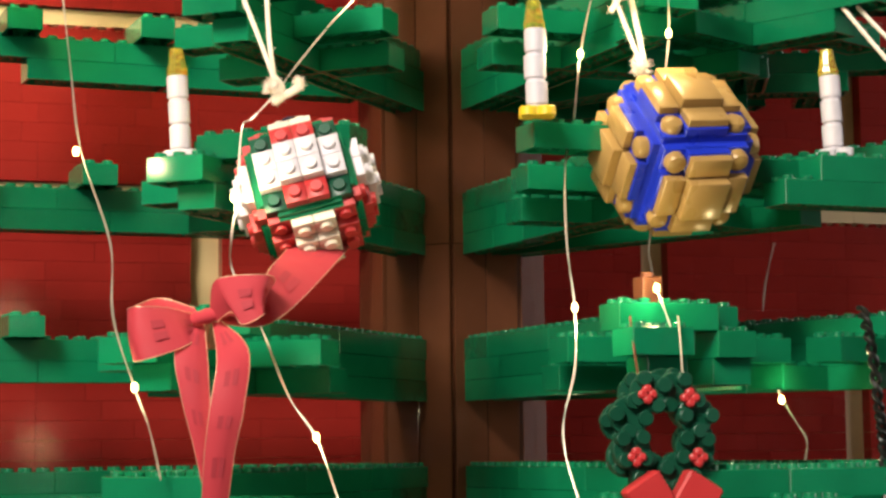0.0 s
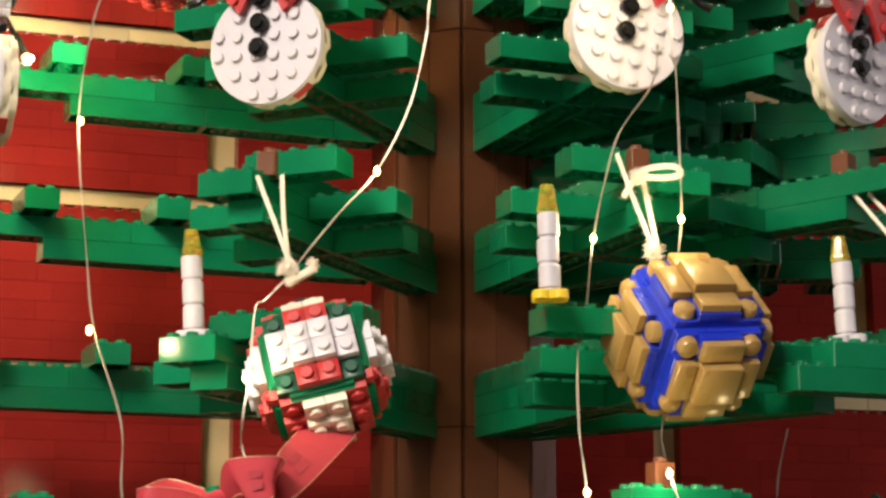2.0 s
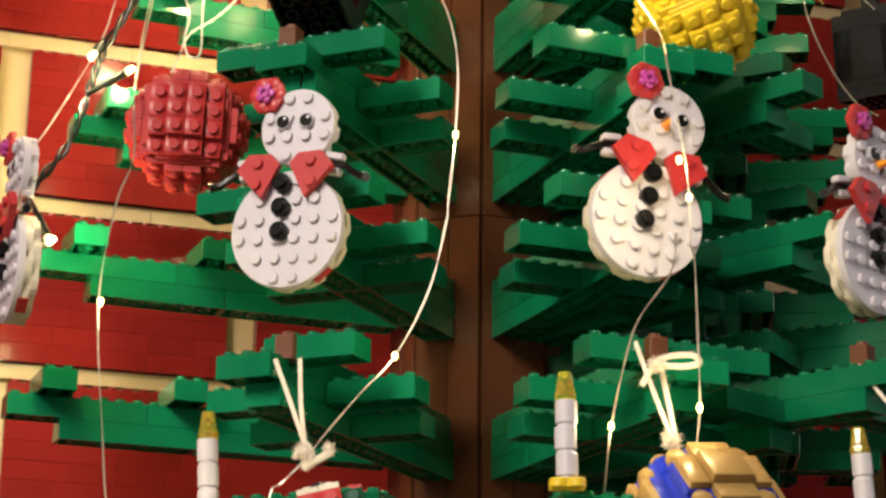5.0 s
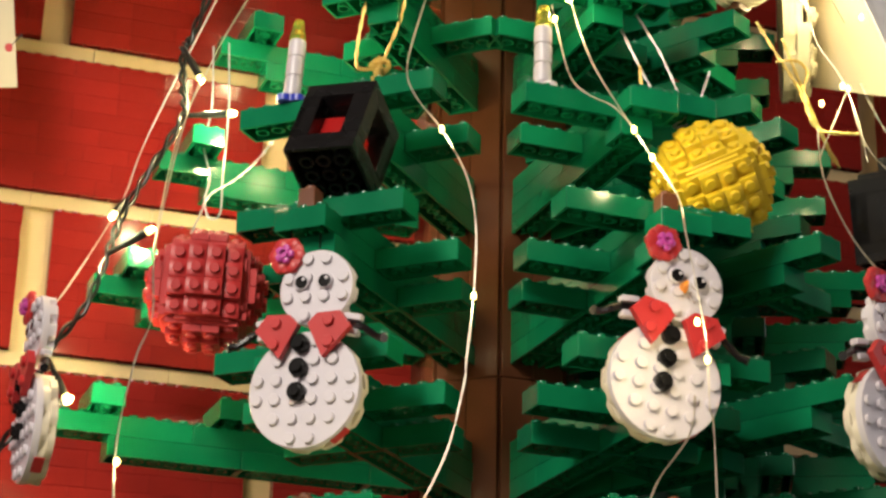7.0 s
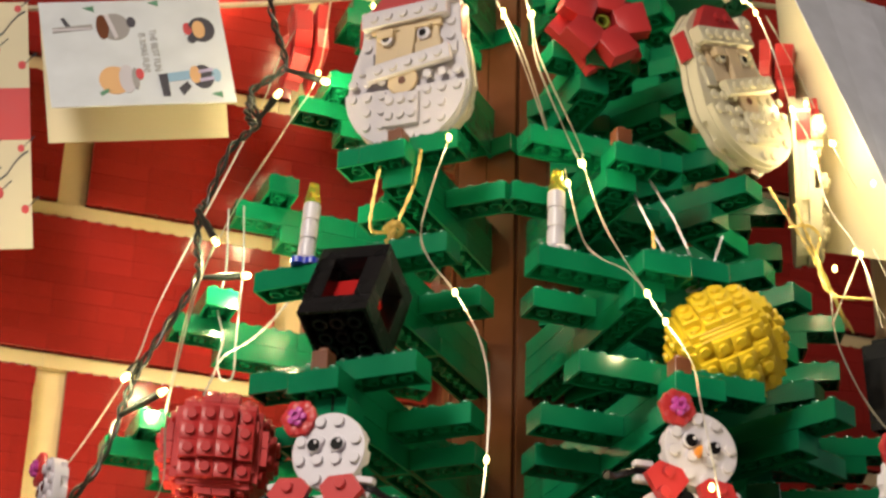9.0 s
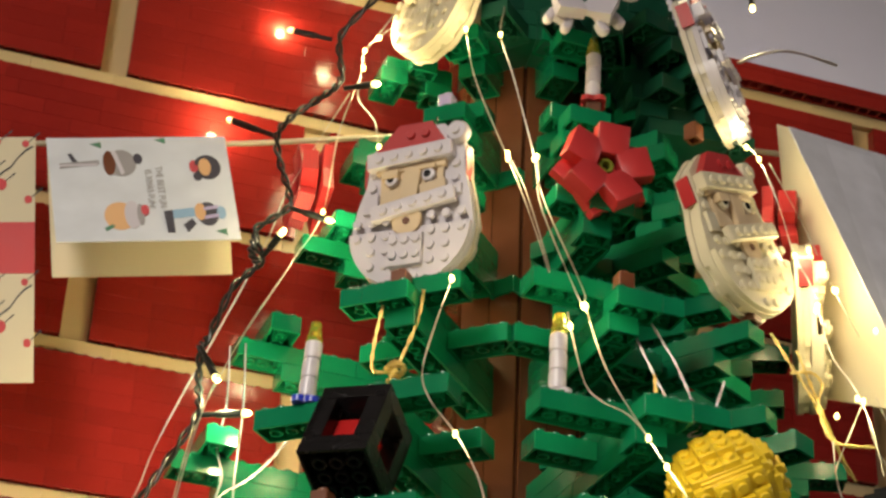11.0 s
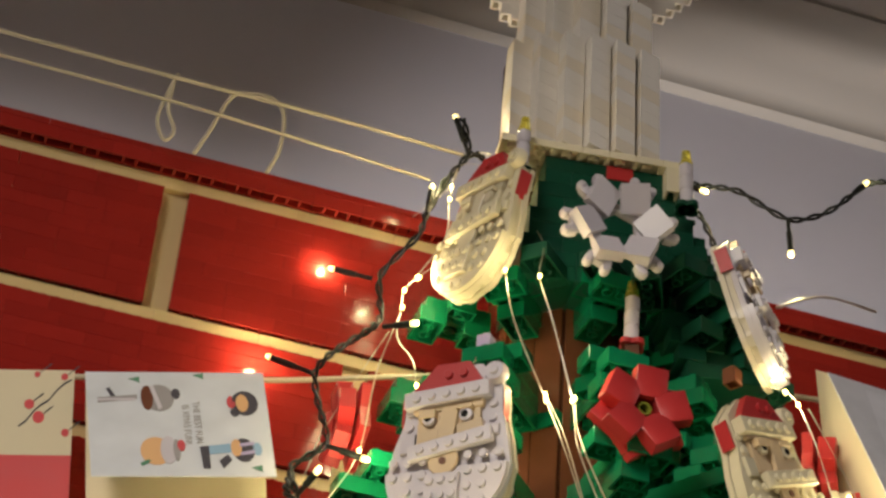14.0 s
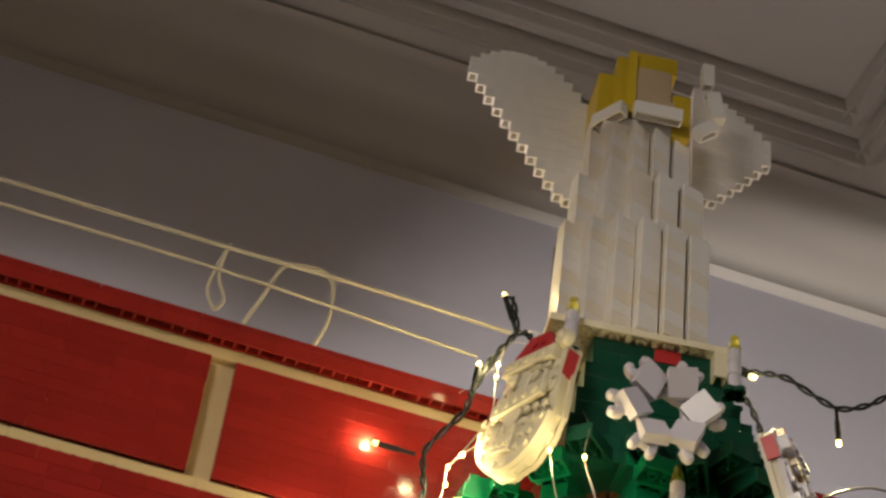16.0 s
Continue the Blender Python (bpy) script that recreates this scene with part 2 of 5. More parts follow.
def wall_brick(w, base):
    """A small brick of the wall w long, its corner at the origin; those of a block's lowest course are open below."""
    key = (round(w, 4), base)
    if key not in WALL_BRICKS:
        g = Geo()
        a = 0.00005
        if base:
            ring = lambda y0, y1, z: [(a, y1, z), (w - a, y1, z), (w - a, y0, z), (a, y0, z)][::-1]
            g.loft([ring(0.0012, 0.0075, 0.006), ring(0.0012, 0.0075, 0), ring(0, 0.008, 0), ring(0, 0.008, H - a)])
            x = U
            while x < w - 0.002:
                g.box(x - 0.0008, 0.0008, 0.0005, x + 0.0008, 0.0075, 0.006)
                x += U
        else:
            g.box(a, 0, a, w - a, 0.008, H - a, 0.00007)
        WALL_BRICKS[key] = (g, g.mesh("brick", WALL_RED))
    return WALL_BRICKS[key]


def panel(s0, s1, z0, z1, apart=False, name="block", label="", lift=0.0):
    """One large block of the wall, laid of small toy bricks, hollow below and studded on top."""
    g = Geo()
    n = int(round((z1 - z0) / H))
    x = s0 + U / 2
    while x < s1 - 0.003:
        g.stud(x, 0.004 + lift, z0 + n * H, 8)
        x += U
    laid = []
    for k in range(n):
        s = s0
        w = rng.choice((2, 3, 4, 4, 4))
        while s < s1 - 0.004:
            e = min(s + w * U, s1)
            m = Matrix.Translation((s, lift - rng.uniform(0, 0.00012), z0 + k * H))
            if apart:
                laid.append((wall_brick(e - s, k == 0)[1], m))
            else:
                b = wall_brick(e - s, k == 0)[0]
                g.add(b.v, b.f, m)
            w = rng.choice((3, 4, 4, 4, 6))
            s = e
    block = part(name, g, WALL_RED, chimney, label)
    for me, m in laid:
        part("brick", me, WALL_RED, block, "", m)


for i in range(11):
    z0 = 1.9055 - PITCH * i
    first = -0.25 if i % 2 == 0 else -0.126
    for j in range(-2, 4):
        s0, s1 = first + 0.248 * j + 0.0078, first + 0.248 * (j + 1) - 0.0078
        if s1 < -0.55 or s0 > 0.55:
            continue
        near = i < 5 and s0 > -0.40 and s1 < 0.0
        panel(s0, s1, z0, z0 + (PANEL if i else 9 * H), near)
panel(-0.75, 0.75, TOP, TOP + H, False, "coping", "red toy-brick top course", -0.006)
g = Geo()
x = -0.75
while x < 0.75:
    w = rng.choice((4, 6, 8, 8)) * U
    g.box(x + 0.00006, -0.0060 - rng.uniform(0, 0.0001), TOP + H + 0.0001, x + w - 0.00006, 0.0022, TOP + H + 0.0048, 0.0001)
    for i in range(int(round(w / U))):
        g.stud(x + (i + 0.5) * U, -0.002, TOP + H + 0.0047, 8)
    x += w
part("coping_plate", g, WALL_RED, chimney, "red studded plates along the top", None, "stuff")

# ---- the tree ----
AXIS = (0.0, 0.96)
Z0, STEP = 1.290, 0.068
TIER_R = {-0.86: 0.322, 0: 0.29, 1: 0.258, 2: 0.232, 3: 0.222, 4: 0.211, 5: 0.184, 6: 0.157, 7: 0.128, 8: 0.101, 8.87: 0.088}
tree = thing("christmas_tree", Matrix.Translation((*AXIS, 0)), "green toy-brick Christmas tree with brown trunk and stepped branches", "tree")

APO = 0.042
g = Geo()
for k in range(8):
    m = Matrix.Translation((0.004, 0, 0)) @ Matrix.Rotation(radians(-90 + 22.5 + 45 * k), 4, "Z")
    wdt = APO * math.tan(radians(22.5)) - 0.0012
    z = 0.0
    while z < 1.93:
        for s in (-1, 1):
            g.box(APO - 0.01, min(0, s * wdt) + 0.0001, z + 0.0001, APO, max(0, s * wdt) - 0.0001, z + 0.1919, 0.0003, m)
        z += 0.192
part("trunk", g, TRUNK, tree, "brown toy-brick trunk panels")
g = Geo()
g.lathe([(0.034, 0), (0.034, 1.93)], 16)
part("core", g, BLACK, tree)


def arm(deg, k, R):
    """One branch: two or three stacked spines and the bars laid across them. deg: from the camera's side, to its right."""
    zc = Z0 + STEP * k - H
    base = Matrix.Translation((0, 0, zc)) @ Matrix.Rotation(radians(deg - 90), 4, "Z")
    g = Geo()
    def run(r0, r1, level, wide):
        n = max(2, int(round((r1 - r0) / U)))
        r = r1
        while n > 0:
            w = 8 if n >= 10 else n if n <= 8 else 4
            g.brick(w, wide, H, Matrix.Translation((r - w * U / 2, 0, level * H)))
            r -= w * U
            n -= w
    inner = APO - 0.002
    near = 1 if deg < 0 else -1                       # the side of a side arm that looks to the camera
    side = abs(deg) > 40
    if not side:
        run(inner, R - 2 * U, 0, 2)
        run(inner, R - 3.5 * U, 1, 2)
        run(inner, R - 2.5 * U, -1, 2)
    elif deg < 0:                                     # two courses with stubs laid across their top
        run(inner, R - 0.5 * U, 1, 2)
        run(inner, R - 3.5 * U, 0, 2)
    else:                                             # a long top course over two shorter ones
        run(inner, R - (3.5 * U if k >= 8 else 0.5 * U), 1, 2)
        run(inner, R - 3 * U, 0, 2)
        run(inner, R - 9 * U, -1, 2)
    br = part("branch", g, GREEN, tree, "", base)
    def bar(nx, r, v, level, mat=GREEN):
        part("brick", brick_mesh(2, nx, mat), mat, br, "", Matrix.Translation((r, v * U, level * H)))
    if side and R > 0.11:
        if deg < 0:
            bar(4, R - 3 * U, near, 2)
            bar(4, R - 10.5 * U, near, 2)
        else:
            bar(4, R - 5 * U, near * -3, 0)
            bar(5, R - 9 * U, near * 3.5, 0)
            bar(4, R - 13 * U, near * 3, -1)
        return br
    low = (deg, k) == (22.5, 0)                       # this one ends in bricks set to one side
    bar(3, R - U, -4.8 if low else 0, 0)
    h1 = 5 if R > 0.17 else 4 if R > 0.13 else 3 if R > 0.11 else 2
    left = right = h1
    if deg == -22.5 and k < 3:
        left, right = 0, {0: 5, 1: 8, 2: 5}.get(k, 5)
    if deg == 22.5:
        left = {1: 8, 2: 5, 3: 6, 4: 6, 5: 7, 6: 6}.get(k, h1)
    if k == 5 and deg == -22.5:
        bar(5, 0.169, -4, 0)
    elif k == 5 and deg == 22.5:
        bar(6, R - 2.75 * U, -4, 0)
    elif left:
        bar(left, R - 3 * U, left / -2 - (0.9 if low else 0), 1)
    if (deg, k) == (22.5, 1):
        bar(8, R - 3 * U, 5, 0)
        bar(6, R - U, 9, 0)
        bar(8, R - U, 8, -1)
    elif not low:
        bar(right, R - 3 * U, right / 2, 1)
    if R > 0.13:
        h2 = 5 if R > 0.19 else 4
        for s in (-1, 1):
            bar(h2, R - 8 * U, s * (1 + h2 / 2), 0)
        if R > 0.2:
            for s in (-1, 1):
                bar(4, R - 11 * U, s * 3, -1)
    if R > 0.1:
        bar(2, R - 2.2 * U, 0.5 if deg < 0 else -4 if low else -0.5, -1)
    return br


for k, R in TIER_R.items():
    flank = 46 if k < 5 else 50 if k == 5 else 56 if k == 8 else 52
    for deg in (-67.5, -22.5, 22.5, flank, 97)[:4 if k < 2 else 5]:
        arm(deg, k, R * 0.8 if deg > 90 else R * 1.24 if (deg, k) == (flank, 8) else R * 1.1 if deg == flank and k in (0, 1, 2) else R)
    if k >= 2:                                        # the far side is closely filled
        arm(84, k, R * 0.95)
        arm(62, k + 0.5, R * (1.02 if k == 2 else 0.82))
        if k < 8:
            arm(90, k + 0.5, R * 0.98)

# ---- hanging ornaments ----


def facing(p, deg, roll=0, tilt=0):
    """A pose at p whose -y looks towards the camera's side, turned deg to its right; roll leans its top to the right, tilt bends it forward."""
    return Matrix.Translation(p) @ Matrix.Rotation(radians(deg), 4, "Z") @ Matrix.Rotation(radians(tilt), 4, "X") @ Matrix.Rotation(radians(roll), 4, "Y")


FRONT = Matrix.Rotation(radians(90), 4, "X")   # turns z (a stud's axis) to -y
FACES = [Matrix.Identity(3), Matrix.Rotation(radians(90), 3, "X"), Matrix.Rotation(radians(180), 3, "X"),
         Matrix.Rotation(radians(-90), 3, "X"), Matrix.Rotation(radians(90), 3, "Y"), Matrix.Rotation(radians(-90), 3, "Y")]


def studded_ball(name, m, R, colour_of, label, core):
    """A ball stepped out of plates with studs pointing to all six sides. colour_of(face, i, j) gives a material."""
    parts = {}
    cells = (-2.5, -1.5, -0.5, 0.5, 1.5, 2.5)
    for n, rot in enumerate(FACES):
        for i in cells:
            for j in cells:
                x, y = i * U, j * U
                d2 = R * R - x * x - y * y
                h = round(math.sqrt(max(d2, 0)) / PLATE) * PLATE
                if h < max(abs(x), abs(y)):
                    continue
                mat = colour_of(n, i, j)
                g = parts.setdefault(mat.name, (Geo(), mat))[0]
                a = U / 2 - 0.0001
                while h - 0.0001 > 0.010:
                    lo = max(0.010, h - PLATE)
                    g.box(x - a, y - a, lo, x + a, y + a, h - 0.0001, 0.00015, rot.to_4x4())
                    h = lo
                h = round(math.sqrt(max(d2, 0)) / PLATE) * PLATE
                g.stud(x, y, h - 0.0001, 10, rot.to_4x4())
    ball = thing(name, m, label, "bauble", "tree baubles")
    for key, (g, mat) in parts.items():
        part("shell", g, mat, ball, "", None, "stuff")
    f = R / 0.0262
    for p, q, r in ((0.0176, 0.0176, 0.0118), (0.0189, 0.0161, 0.0118), (0.0161, 0.0189, 0.0118), (0.0155, 0.0155, 0.0155)):
        for x, y, z in ((p, q, r), (q, r, p), (r, p, q)):
            g = Geo()
            g.box(-x * f, -y * f, -z * f, x * f, y * f, z * f, 0.0002)
            part("core", g, core, ball)
    return ball


def striped(n, i, j):
    ci, cj = abs(i) < 1, abs(j) < 1
    if n in (1, 3):
        return WHITE if cj else RED if ci else DARK_SHADE_GREEN
    if n in (0, 2):
        return EGG if ci else RED
    return WHITE if ci else RED


ball = studded_ball("ball", facing((-0.0501, 0.7250, 1.3442), -4, -15, -22), 0.0262, striped, "round bauble of red white and green toy bricks", GREEN)
g = Geo()
g.lathe([(0.0046, 0.0255), (0.0046, 0.0290), (0.0036, 0.0292), (0.0034, 0.0318), (0.0024, 0.0324)], 14)
part("cap", g, plastic("smoked_plastic", (0.05, 0.035, 0.06), 0.15), ball, "dark smoked cap")
rb = studded_ball("ball", facing((-0.1270, 0.8250, 1.5450), 6, 2, 4), 0.0262, lambda n, i, j: RED, "round red toy-brick bauble with studs all over", RED)
yb = studded_ball("ball", facing((0.0972, 0.8120, 1.5950), 16, -32, 46), 0.0266, lambda n, i, j: YELLOW, "round yellow toy-brick bauble with studs all over", YELLOW)

# gold and blue ball
gb = thing("ball", facing((0.0870, 0.7350, 1.3587), 20, -4, 0) @ Matrix.Rotation(radians(45), 4, "X"), "round bauble of dull gold tiles over blue bands", "bauble", "tree baubles")
g = Geo()
g.box(-0.0175, -0.0175, -0.0175, 0.0175, 0.0175, 0.0175, 0.0004)
part("core", g, BLUE, gb)
for rot in FACES:
    m = rot.to_4x4()
    g = Geo()
    g.box(-0.0172, -0.0172, 0.012, 0.0172, 0.0172, 0.0206, 0.0003, m)
    g.box(-0.0086, -0.0172, 0.019, 0.0086, 0.0172, 0.0238, 0.0003, m)
    g.box(-0.0172, -0.0086, 0.019, 0.0172, 0.0086, 0.0238, 0.0003, m)
    part("band", g, BLUE, gb, "blue plates")
    for i in (-1, 0, 1):
        for j in (-1, 0, 1):
            g = Geo()
            if i and j:
                g.lathe([(0.0039, 0.0206), (0.0041, 0.0232), (0.0036, 0.0243), (0.0020, 0.0250), (0.0001, 0.0252)], 16, m @ Matrix.Translation((i * 0.0127, j * 0.0127, 0)))
            elif i or j:
                g.box(i * 0.0127 - (0.0039 if i else 0.0082), j * 0.0127 - (0.0039 if j else 0.0082), 0.0238, i * 0.0127 + (0.0039 if i else 0.0082), j * 0.0127 + (0.0039 if j else 0.0082), 0.0272, 0.0003, m)
            else:
                g.box(-0.0082, -0.0082, 0.0238, 0.0082, 0.0082, 0.0306, 0.0003, m)
            part("tile", g, GOLD, gb)


def snowman(m, nose, label):
    sm = thing("snowman", m, label, "ornament", "snowman ornaments")
    g = Geo()
    def disc(cx, cz, n, levels, studs=True):
        r = n * U / 2
        for k, e in levels:
            y = -0.0048 + k * PLATE
            mm = Matrix.Translation((cx, y + PLATE, cz)) @ FRONT
            if e:
                rim = []              # toothed edge of the layers behind
                for t in range(60):
                    rr = r - (0.0002 if (t + 3 * k) % 6 < 4 else 0.0017)
                    rim.append((rr * math.cos(math.tau * t / 60), rr * math.sin(math.tau * t / 60)))
                g.loft([[(x, y2, z2) for x, y2 in rim] for z2 in (0, PLATE)], mm)
            else:
                g.lathe([(r, 0), (r, PLATE - 0.0003), (r - 0.0003, PLATE)], 40, mm)
        for i in range(n if studs else 0):
            for j in range(n):
                x, z = (i - (n - 1) / 2) * U, (j - (n - 1) / 2) * U
                if math.hypot(x, z) < r - 0.0022:
                    g.stud(x + cx, z + cz, 0.0048, 10, FRONT_UP)
    FRONT_UP = FRONT
    disc(0, 0, 6, ((1, True), (2, True)), False)
    part("back_layer", g, EGG, sm, "pale cream toothed back layer")
    g = Geo()
    disc(0, 0, 6, ((0, False),))
    body = part("body", g, WHITE, sm)
    g = Geo()
    disc(0.002, 0.0425, 4, ((0, False), (1, True)))
    head = part("head", g, WHITE, sm)
    for a in (2.4, 5.4):
        g = Geo()
        g.box(-0.004, -0.0024, 0, 0.004, 0.0022, 0.0005, 0, Matrix.Translation((0.0236 * math.cos(a), 0.0, 0.0236 * math.sin(a))) @ Matrix.Rotation(-a + math.pi / 2, 4, "Y"))
        part("plate", g, RED, sm)
    for s in (-1, 1):
        g = Geo()
        mm = Matrix.Translation((-0.0005 + s * 0.0105, -0.0062, 0.0225)) @ Matrix.Rotation(radians(s * 28), 4, "Y") @ FRONT
        g.loft([[(s * -0.009, -0.001, z), (s * 0.004, -0.010, z), (s * 0.0085, 0.006, z), (s * 0.001, 0.0095, z), (s * -0.0075, 0.0045, z)][::s] for z in (0, PLATE)], mm)
        g.stud(s * -0.001, 0.004, PLATE, 10, mm)
        g.stud(s * 0.0035, -0.0035, PLATE, 10, mm)
        part("bow_tie", g, RED, sm, "red wedge plate")
        g = Geo()
        arm_at = Matrix.Translation((-0.001 + s * 0.0185, -0.001, 0.026)) @ Matrix.Rotation(radians(s * 12), 4, "Y")
        g.box(-0.004, -0.003, -0.004, 0.004, 0.001, -0.0012, 0.0004, arm_at)
        g.box(-0.004, -0.003, 0.0022, 0.004, 0.001, 0.005, 0.0004, arm_at)
        part("clip", g, WHITE, sm)
        g = Geo()
        g.tube([arm_at @ Vector(p) for p in ((s * -0.004, -0.001, 0.0004), (s * 0.005, -0.001, 0.0004), (s * 0.013, -0.002, -0.003), (s * 0.017, -0.004, -0.0035))], [0.0016, 0.0016, 0.0015, 0.002], 8)
        part("arm", g, BLACK, sm, "thin black stick arm")
    for z in (0.0185, 0.0085, -0.0015):
        g = Geo()
        g.lathe([(0.0038, 0), (0.0038, 0.0030), (0.0036, PLATE), (0.0024, PLATE), (0.0024, 0.0049)], 14, Matrix.Translation((-0.002, -0.0052, z)) @ FRONT)
        part("button", g, BLACK, sm, "round black button")
    for x in (-0.004, 0.0062):
        g = Geo()
        g.lathe([(0.0035, 0), (0.0034, 0.002), (0.003, 0.0023)], 16, Matrix.Translation((x, -0.0048, 0.0445)) @ FRONT)
        eye = part("eye", g, WHITE, sm)
        g = Geo()
        g.lathe([(0.0027, 0), (0.0026, 0.0004)], 16, Matrix.Translation((x + 0.0004, -0.0071, 0.0443)) @ FRONT)
        part("pupil", g, BLACK, eye)
        g = Geo()
        g.lathe([(0.0008, 0), (0.0007, 0.0003)], 10, Matrix.Translation((x + 0.0014, -0.0075, 0.0454)) @ FRONT)
        part("glint", g, WHITE, eye, "printed white glint")
    if nose:
        g = Geo()
        g.lathe([(0.0021, 0), (0.0017, 0.004), (0.0006, 0.009)], 10, Matrix.Translation((0.0005, -0.0048, 0.0405)) @ Matrix.Rotation(radians(-18), 4, "Y") @ Matrix.Rotation(radians(-14), 4, "Z") @ FRONT)
        part("nose", g, ORANGE, sm, "orange carrot nose")
    g = Geo()
    mm = Matrix.Translation((-0.0115, -0.004, 0.0565)) @ FRONT
    g.lathe([(0.0022, -0.002), (0.0068, 0), (0.0078, 0.0016), (0.0072, 0.003), (0.004, 0.0034)], 12, mm)
    for t in range(6):
        g.lathe([(0.0028, 0.0004), (0.0028, 0.003), (0.0018, 0.0036)], 8, mm @ Matrix.Rotation(math.tau * t / 6, 4, "Z") @ Matrix.Translation((0.0052, 0, 0)))
    flower = part("flower", g, RED, sm, "red flower")
    g = Geo()
    for t in range(5):
        g.lathe([(0.0016, 0.003), (0.0016, 0.0052), (0.001, 0.0056)], 8, mm @ Matrix.Rotation(math.tau * t / 5, 4, "Z") @ Matrix.Translation((0.0026, 0, 0)))
    g.lathe([(0.0022, 0.003), (0.0022, 0.0064), (0.0014, 0.0064), (0.0014, 0.005)], 10, mm)
    part("blossom", g, PINK, flower, "magenta flower stud")
    return sm


sm1 = snowman(facing((-0.0724, 0.7520, 1.4771), -20, 2, 0), False, "white toy-brick snowman with red bow tie and flower")
snowman(facing((0.0673, 0.7520, 1.4826), 20, 11, 0), True, "white toy-brick snowman with orange nose and red bow tie")
snowman(facing((0.1640, 0.7900, 1.4787), 42, 2, 0), True, "white toy-brick snowman with orange nose and red bow tie")
snowman(facing((-0.1963, 0.8200, 1.4795), -66, 3, 0), False, "white toy-brick snowman with red bow tie and flower")


def candle(p, base, label, lean=0, stand=None):
    cd = thing("candle", Matrix.Translation(p) @ Matrix.Rotation(radians(lean), 4, "Y"), label, "candle", "candles on the branches")
    z = 0.0
    if stand:
        part("stand", brick_mesh(1, 1, stand), stand, cd)
        z = H
    g = Geo()
    for t in range(4):
        g.lathe([(0.0034, z), (0.0034, z + PLATE - 0.0004), (0.003, z + PLATE)], 12, Matrix.Rotation(radians(45 + 90 * t), 4, "Z") @ Matrix.Translation((0.0045, 0, 0)))
    g.lathe([(0.0052, z), (0.0052, z + PLATE)], 14)
    part("holder", g, base, cd, "petal-shaped holder")
    z += PLATE
    r = random.Random(int(1e4 * (p[0] + p[2])))
    for k in range(3):
        g = Geo()
        dx, dy = r.uniform(-0.0003, 0.0003), r.uniform(-0.0003, 0.0003)
        g.lathe([(0.0034, z), (0.0034, z + 0.0012), (0.004, z + 0.0013), (0.004, z + H - 0.0005), (0.0036, z + H)], 18, Matrix.Translation((dx, dy, 0)))
        part("wax", g, WHITE, cd, "white round brick")
        z += H
    g = Geo()
    g.lathe([(0.0034, z), (0.0039, z + 0.0003), (0.0039, z + 0.0026), (0.0034, z + 0.0036), (0.0026, z + 0.0092), (0.0025, z + 0.0104), (0.0012, z + 0.0104), (0.0012, z + 0.0080)], 8)
    part("flame", g, FLAME, cd, "clear yellow flame")
    return cd


candle((-0.0975, 0.7349, 1.3580), WHITE, "white toy-brick candle with clear yellow flame", -3)
candle((0.0345, 0.7034, 1.3676), YELLOW, "white toy-brick candle in a yellow holder", -1)
candle((0.1519, 0.7569, 1.3590), WHITE, "white toy-brick candle with clear yellow flame", -3)
candle((-0.0919, 0.8103, 1.6300), BLUE, "white toy-brick candle in a blue holder", 2.5)
candle((0.0211, 0.7946, 1.6300), WHITE, "white toy-brick candle with clear yellow flame", 1)
candle((0.0403, 0.8779, 1.8340), RED, "white toy-brick candle in a red holder", 0, BROWN)
candle((0.0709, 0.8880, 1.9460), DARK_SHADE_GREEN, "white toy-brick candle beside the angel", 0)
candle((-0.0239, 0.8660, 1.9485), DARK_SHADE_GREEN, "white toy-brick candle beside the angel", 2)


def peg(p, mat, deg, label="reddish brown toy-brick peg on a branch tip"):
    thing("peg", Matrix.Translation(p) @ Matrix.Rotation(radians(deg), 4, "Z"), label, "peg", "pegs on the branches", brick_mesh(1, 1, mat))


peg((-0.0723, 0.7570, 1.4260), BROWN, -22.5)
peg((0.0714, 0.7544, 1.4260), BROWN, 22.5)
peg((0.1622, 0.8029, 1.4356), BROWN, 52)
peg((-0.0840, 0.6928, 1.2849), BROWN, -22.5)
peg((0.0728, 0.7037, 1.2996), BROWN, 22.5)
peg((-0.0770, 0.7705, 1.5620), BROWN, -22.5)
peg((0.0726, 0.7721, 1.5620), BROWN, 22.5)
peg((-0.0529, 0.8232, 1.6980), BROWN, -22.5)
peg((0.0524, 0.8193, 1.6980), BROWN, 22.5)
peg((-0.0372, 0.8740, 1.8340), LILAC, -22.5, "lilac toy-brick peg on a branch tip")
peg((0.1178, 0.8641, 1.7076), BROWN, 52)
peg((0.0952, 0.8953, 1.8340), BROWN, 52)

